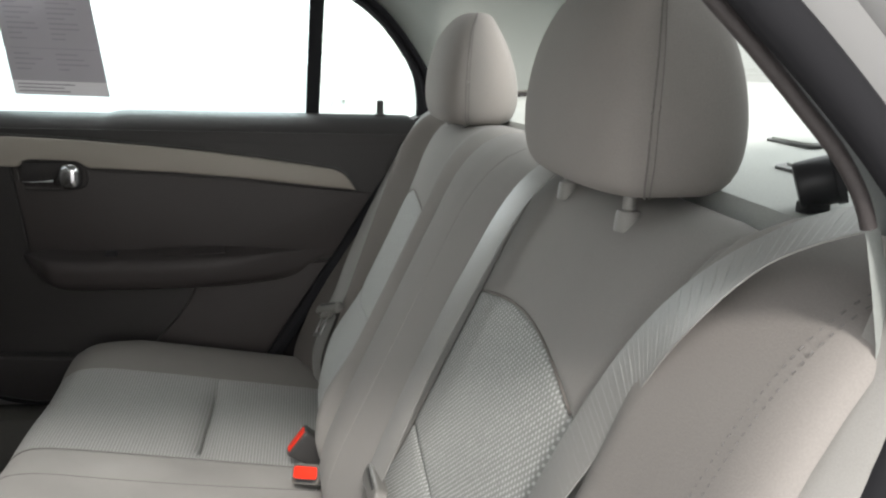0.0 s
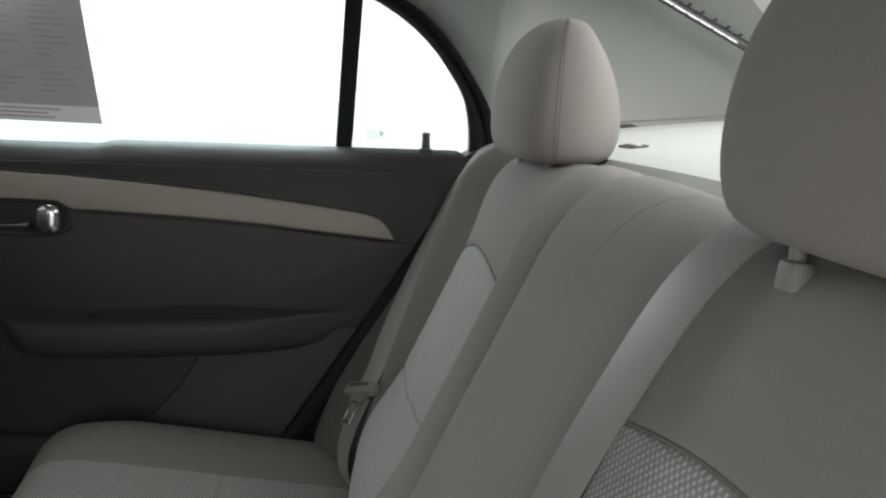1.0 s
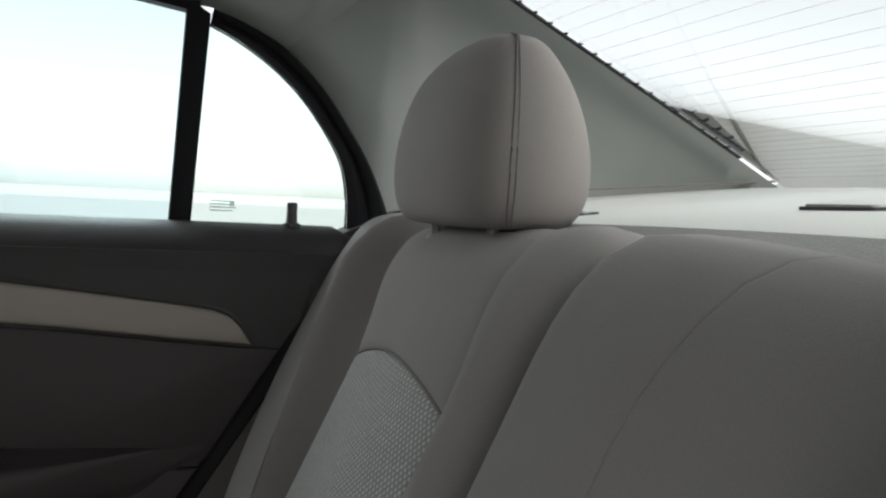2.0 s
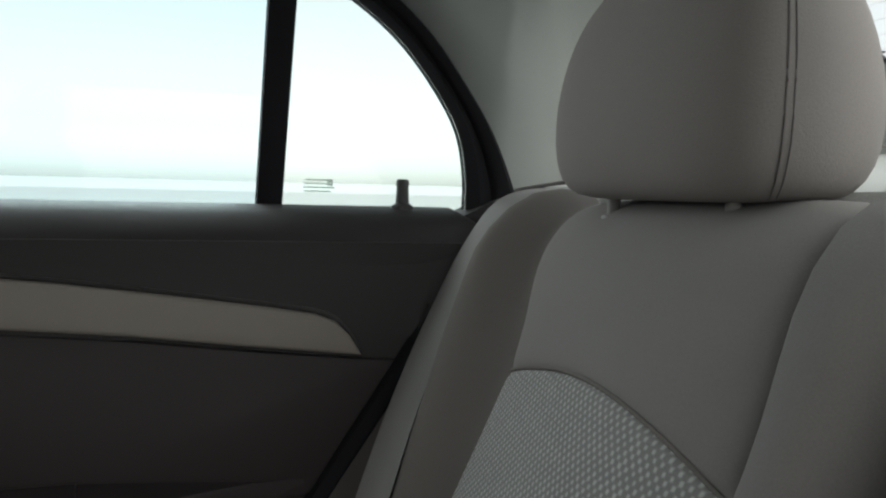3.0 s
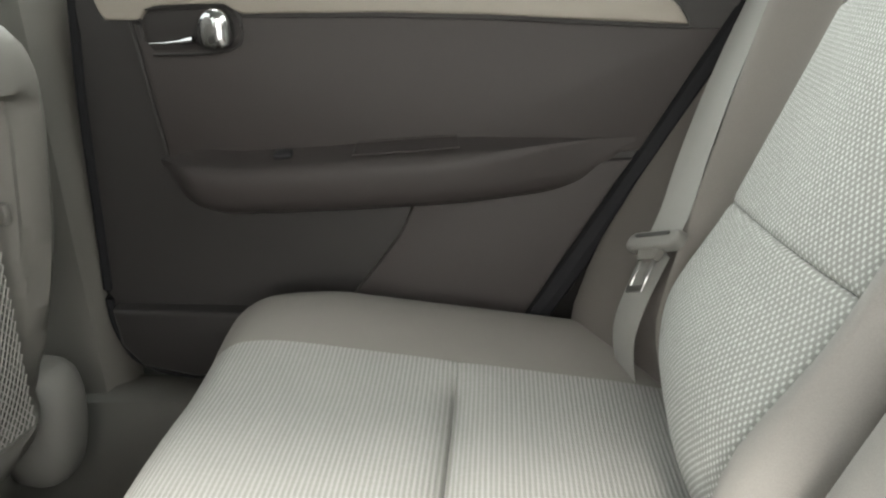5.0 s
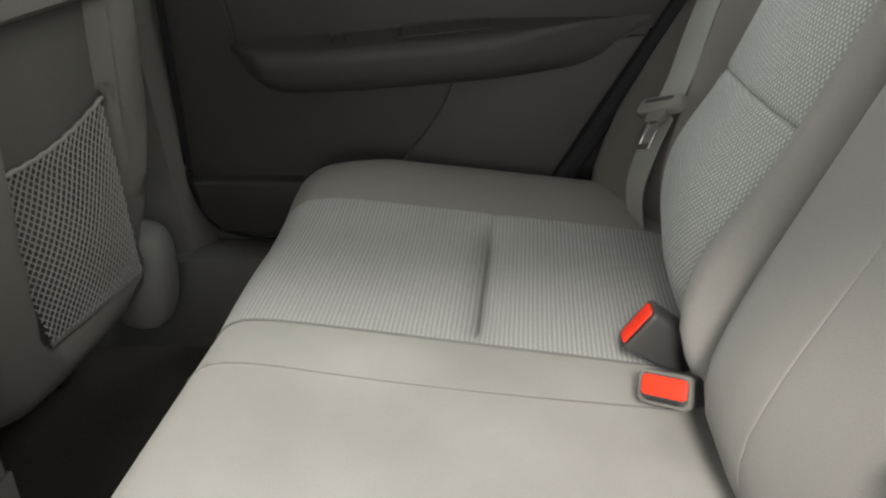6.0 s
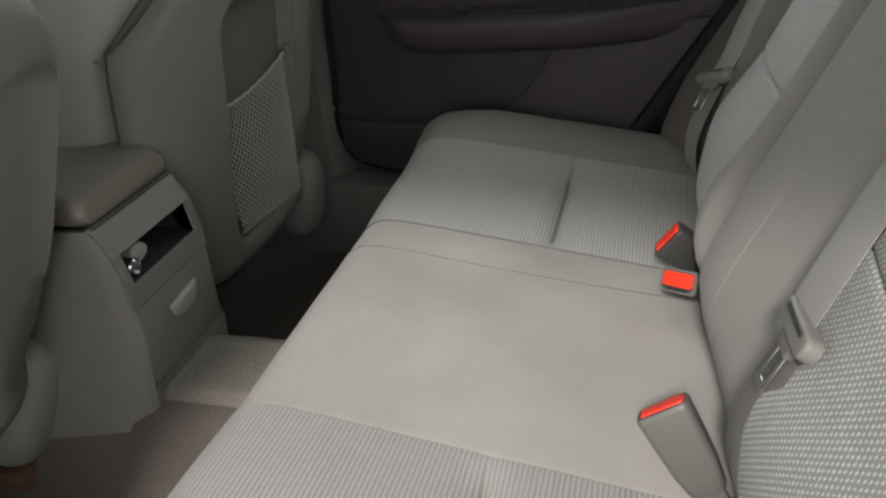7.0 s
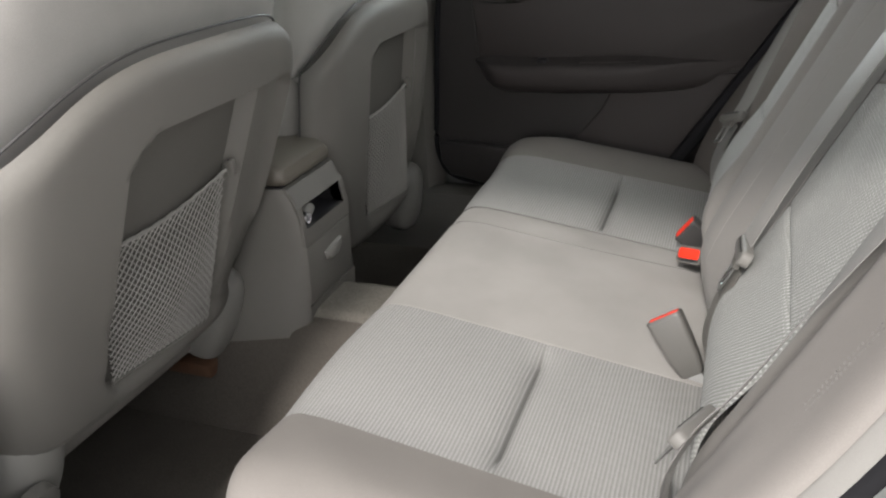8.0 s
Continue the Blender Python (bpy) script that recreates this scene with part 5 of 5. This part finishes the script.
# ---- console ----
def build_console():
    c = thing("centre_console", "grey plastic centre console with a storage cubby facing the rear seat", "centre console", at=(-0.80, -0.01, 0.10))
    inv = Matrix.Translation((0.80, 0.01, -0.10))
    P = lambda x, y, z: inv @ Vector((x, y, z))
    face = [(-0.812, 0.12), (-0.800, 0.24), (-0.792, 0.31), (-0.786, 0.42), (-0.786, 0.49), (-0.798, 0.530), (-0.812, 0.548)]
    # body: rings from rear to front around the console
    rings = []
    for x_off, w in ((0.003, -0.003), (0.0, 0.0), (-0.006, 0.004), (-0.03, 0.008), (-0.25, 0.02), (-0.6, 0.03)):
        ring = []
        ys = 0.082 + w
        for x, z in face:
            ring.append(P(x + x_off, -0.01 - ys - 0.03 * (1 - smooth_step(0.24, 0.40, z)) * (1 if x_off < -0.01 else 0.5), z))
        for x, z in reversed(face):
            ring.append(P(x + x_off, -0.01 + ys + 0.02 * (1 - smooth_step(0.24, 0.40, z)) * (1 if x_off < -0.01 else 0.5), z))
        rings.append(ring)
    part("console_body", loft_bm(rings, caps=False), SHELL, c)

    def on_face(a, z, d):
        x = float(np.interp(z, [q[1] for q in face], [q[0] for q in face]))
        return P(x + d, a, z)
    bars = [(-0.094, 0.074, 0.512, 0.546), (-0.094, -0.080, 0.471, 0.512), (0.058, 0.074, 0.471, 0.512), (-0.094, 0.074, 0.441, 0.471), (-0.098, 0.078, 0.24, 0.3235)]
    for a0, a1, b0, b1 in bars:
        part("face_panel", prism_bm([(a0, b0), (a1, b0), (a1, b1), (a0, b1)], on_face, -0.02, 0.004), SHELL, c)
    # cubby: a box open to the rear
    m0, m1 = on_face(-0.080, 0.471, 0.002), on_face(0.058, 0.512, 0.002)
    n0, n1 = m0 + Vector((-0.07, 0, 0.004)), m1 + Vector((-0.07, 0, 0.004))
    bm = bmesh.new()
    o = [bm.verts.new(p) for p in ((m0.x, m0.y, m0.z), (m0.x, m1.y, m0.z), (m1.x, m1.y, m1.z), (m1.x, m0.y, m1.z))]
    k = [bm.verts.new(p) for p in ((n0.x, m0.y, n0.z), (n0.x, m1.y, n0.z), (n1.x, m1.y, n1.z), (n1.x, m0.y, n1.z))]
    bm.faces.new(k)
    for e in range(4):
        bm.faces.new((o[e], o[(e + 1) % 4], k[(e + 1) % 4], k[e]))
    cub = part("cubby", bm, BLACK, c, "dark open storage cubby", False)
    ring = lambda cy, cz, rx, rz, h: [on_face(cy + rx * math.cos(2 * math.pi * k / 18), cz + rz * math.sin(2 * math.pi * k / 18), h) for k in range(18)]
    part("power_socket", loft_bm([ring(-0.062, 0.484, 0.011, 0.011, -0.03), ring(-0.062, 0.484, 0.011, 0.011, -0.004), ring(-0.062, 0.484, 0.009, 0.009, -0.002), ring(-0.062, 0.484, 0.007, 0.007, -0.008)]), CHROME, cub, "round chrome power socket")
    part("socket_cap", loft_bm([ring(-0.036, 0.489, 0.016, 0.010, -0.03), ring(-0.036, 0.489, 0.018, 0.013, -0.022), ring(-0.036, 0.489, 0.016, 0.011, -0.014), ring(-0.036, 0.489, 0.008, 0.005, -0.012)]), COVER, cub, "pale socket cap")
    tray = part("ashtray_door", prism_bm([(-0.092, 0.326), (0.072, 0.326), (0.072, 0.4385), (-0.092, 0.4385)], on_face, -0.02, 0.004, 0.003), SHELL, c)
    part("tray_handle", prism_bm([(-0.034, 0.406), (-0.030, 0.390), (-0.012, 0.383), (0.012, 0.386), (0.024, 0.398), (0.026, 0.414), (0.0, 0.412)], on_face, 0.0, 0.010, 0.005, 3), COVER, tray, "pale finger grip")
    # armrest lid
    rr = []
    for x, z0, z1, w in ((-0.808, 0.556, 0.566, 0.078), (-0.812, 0.551, 0.580, 0.083), (-0.83, 0.549, 0.590, 0.086), (-0.90, 0.549, 0.597, 0.088), (-1.10, 0.549, 0.60, 0.09), (-1.25, 0.549, 0.595, 0.09)):
        rr.append([P(x, -0.01 + a, (z0 + z1) / 2 + b) for a, b in round_rect(2 * w, z1 - z0, 0.014, 4)])
    part("armrest_lid", loft_bm(rr), LID, c, "olive-brown padded armrest lid")
    part("lid_gap", box_bm(-0.9, -0.8155, -0.094, 0.074, 0.5455, 0.5505, turn=inv), BLACK, c)


build_ground()
build_shell()
build_rear_window()
build_shelf()
build_rear_seat()
build_cushion()
for sy in (1, -1):
    headrest(0.329 * sy, "grey cloth rear headrest on two posts")
build_belts()
build_buckles()
build_door()
build_sticker()
build_near_frame()
front_seat(-0.345, -0.676, 0.44, 0.843, "grey front seat, reclined, with a net pocket in its back", 0.010, -0.04, 0.0)
front_seat(0.33, -0.756, 0.15, 0.843, "grey front seat, upright, with a net pocket in its back", 0.048, 0.0, 0.052)
build_console()
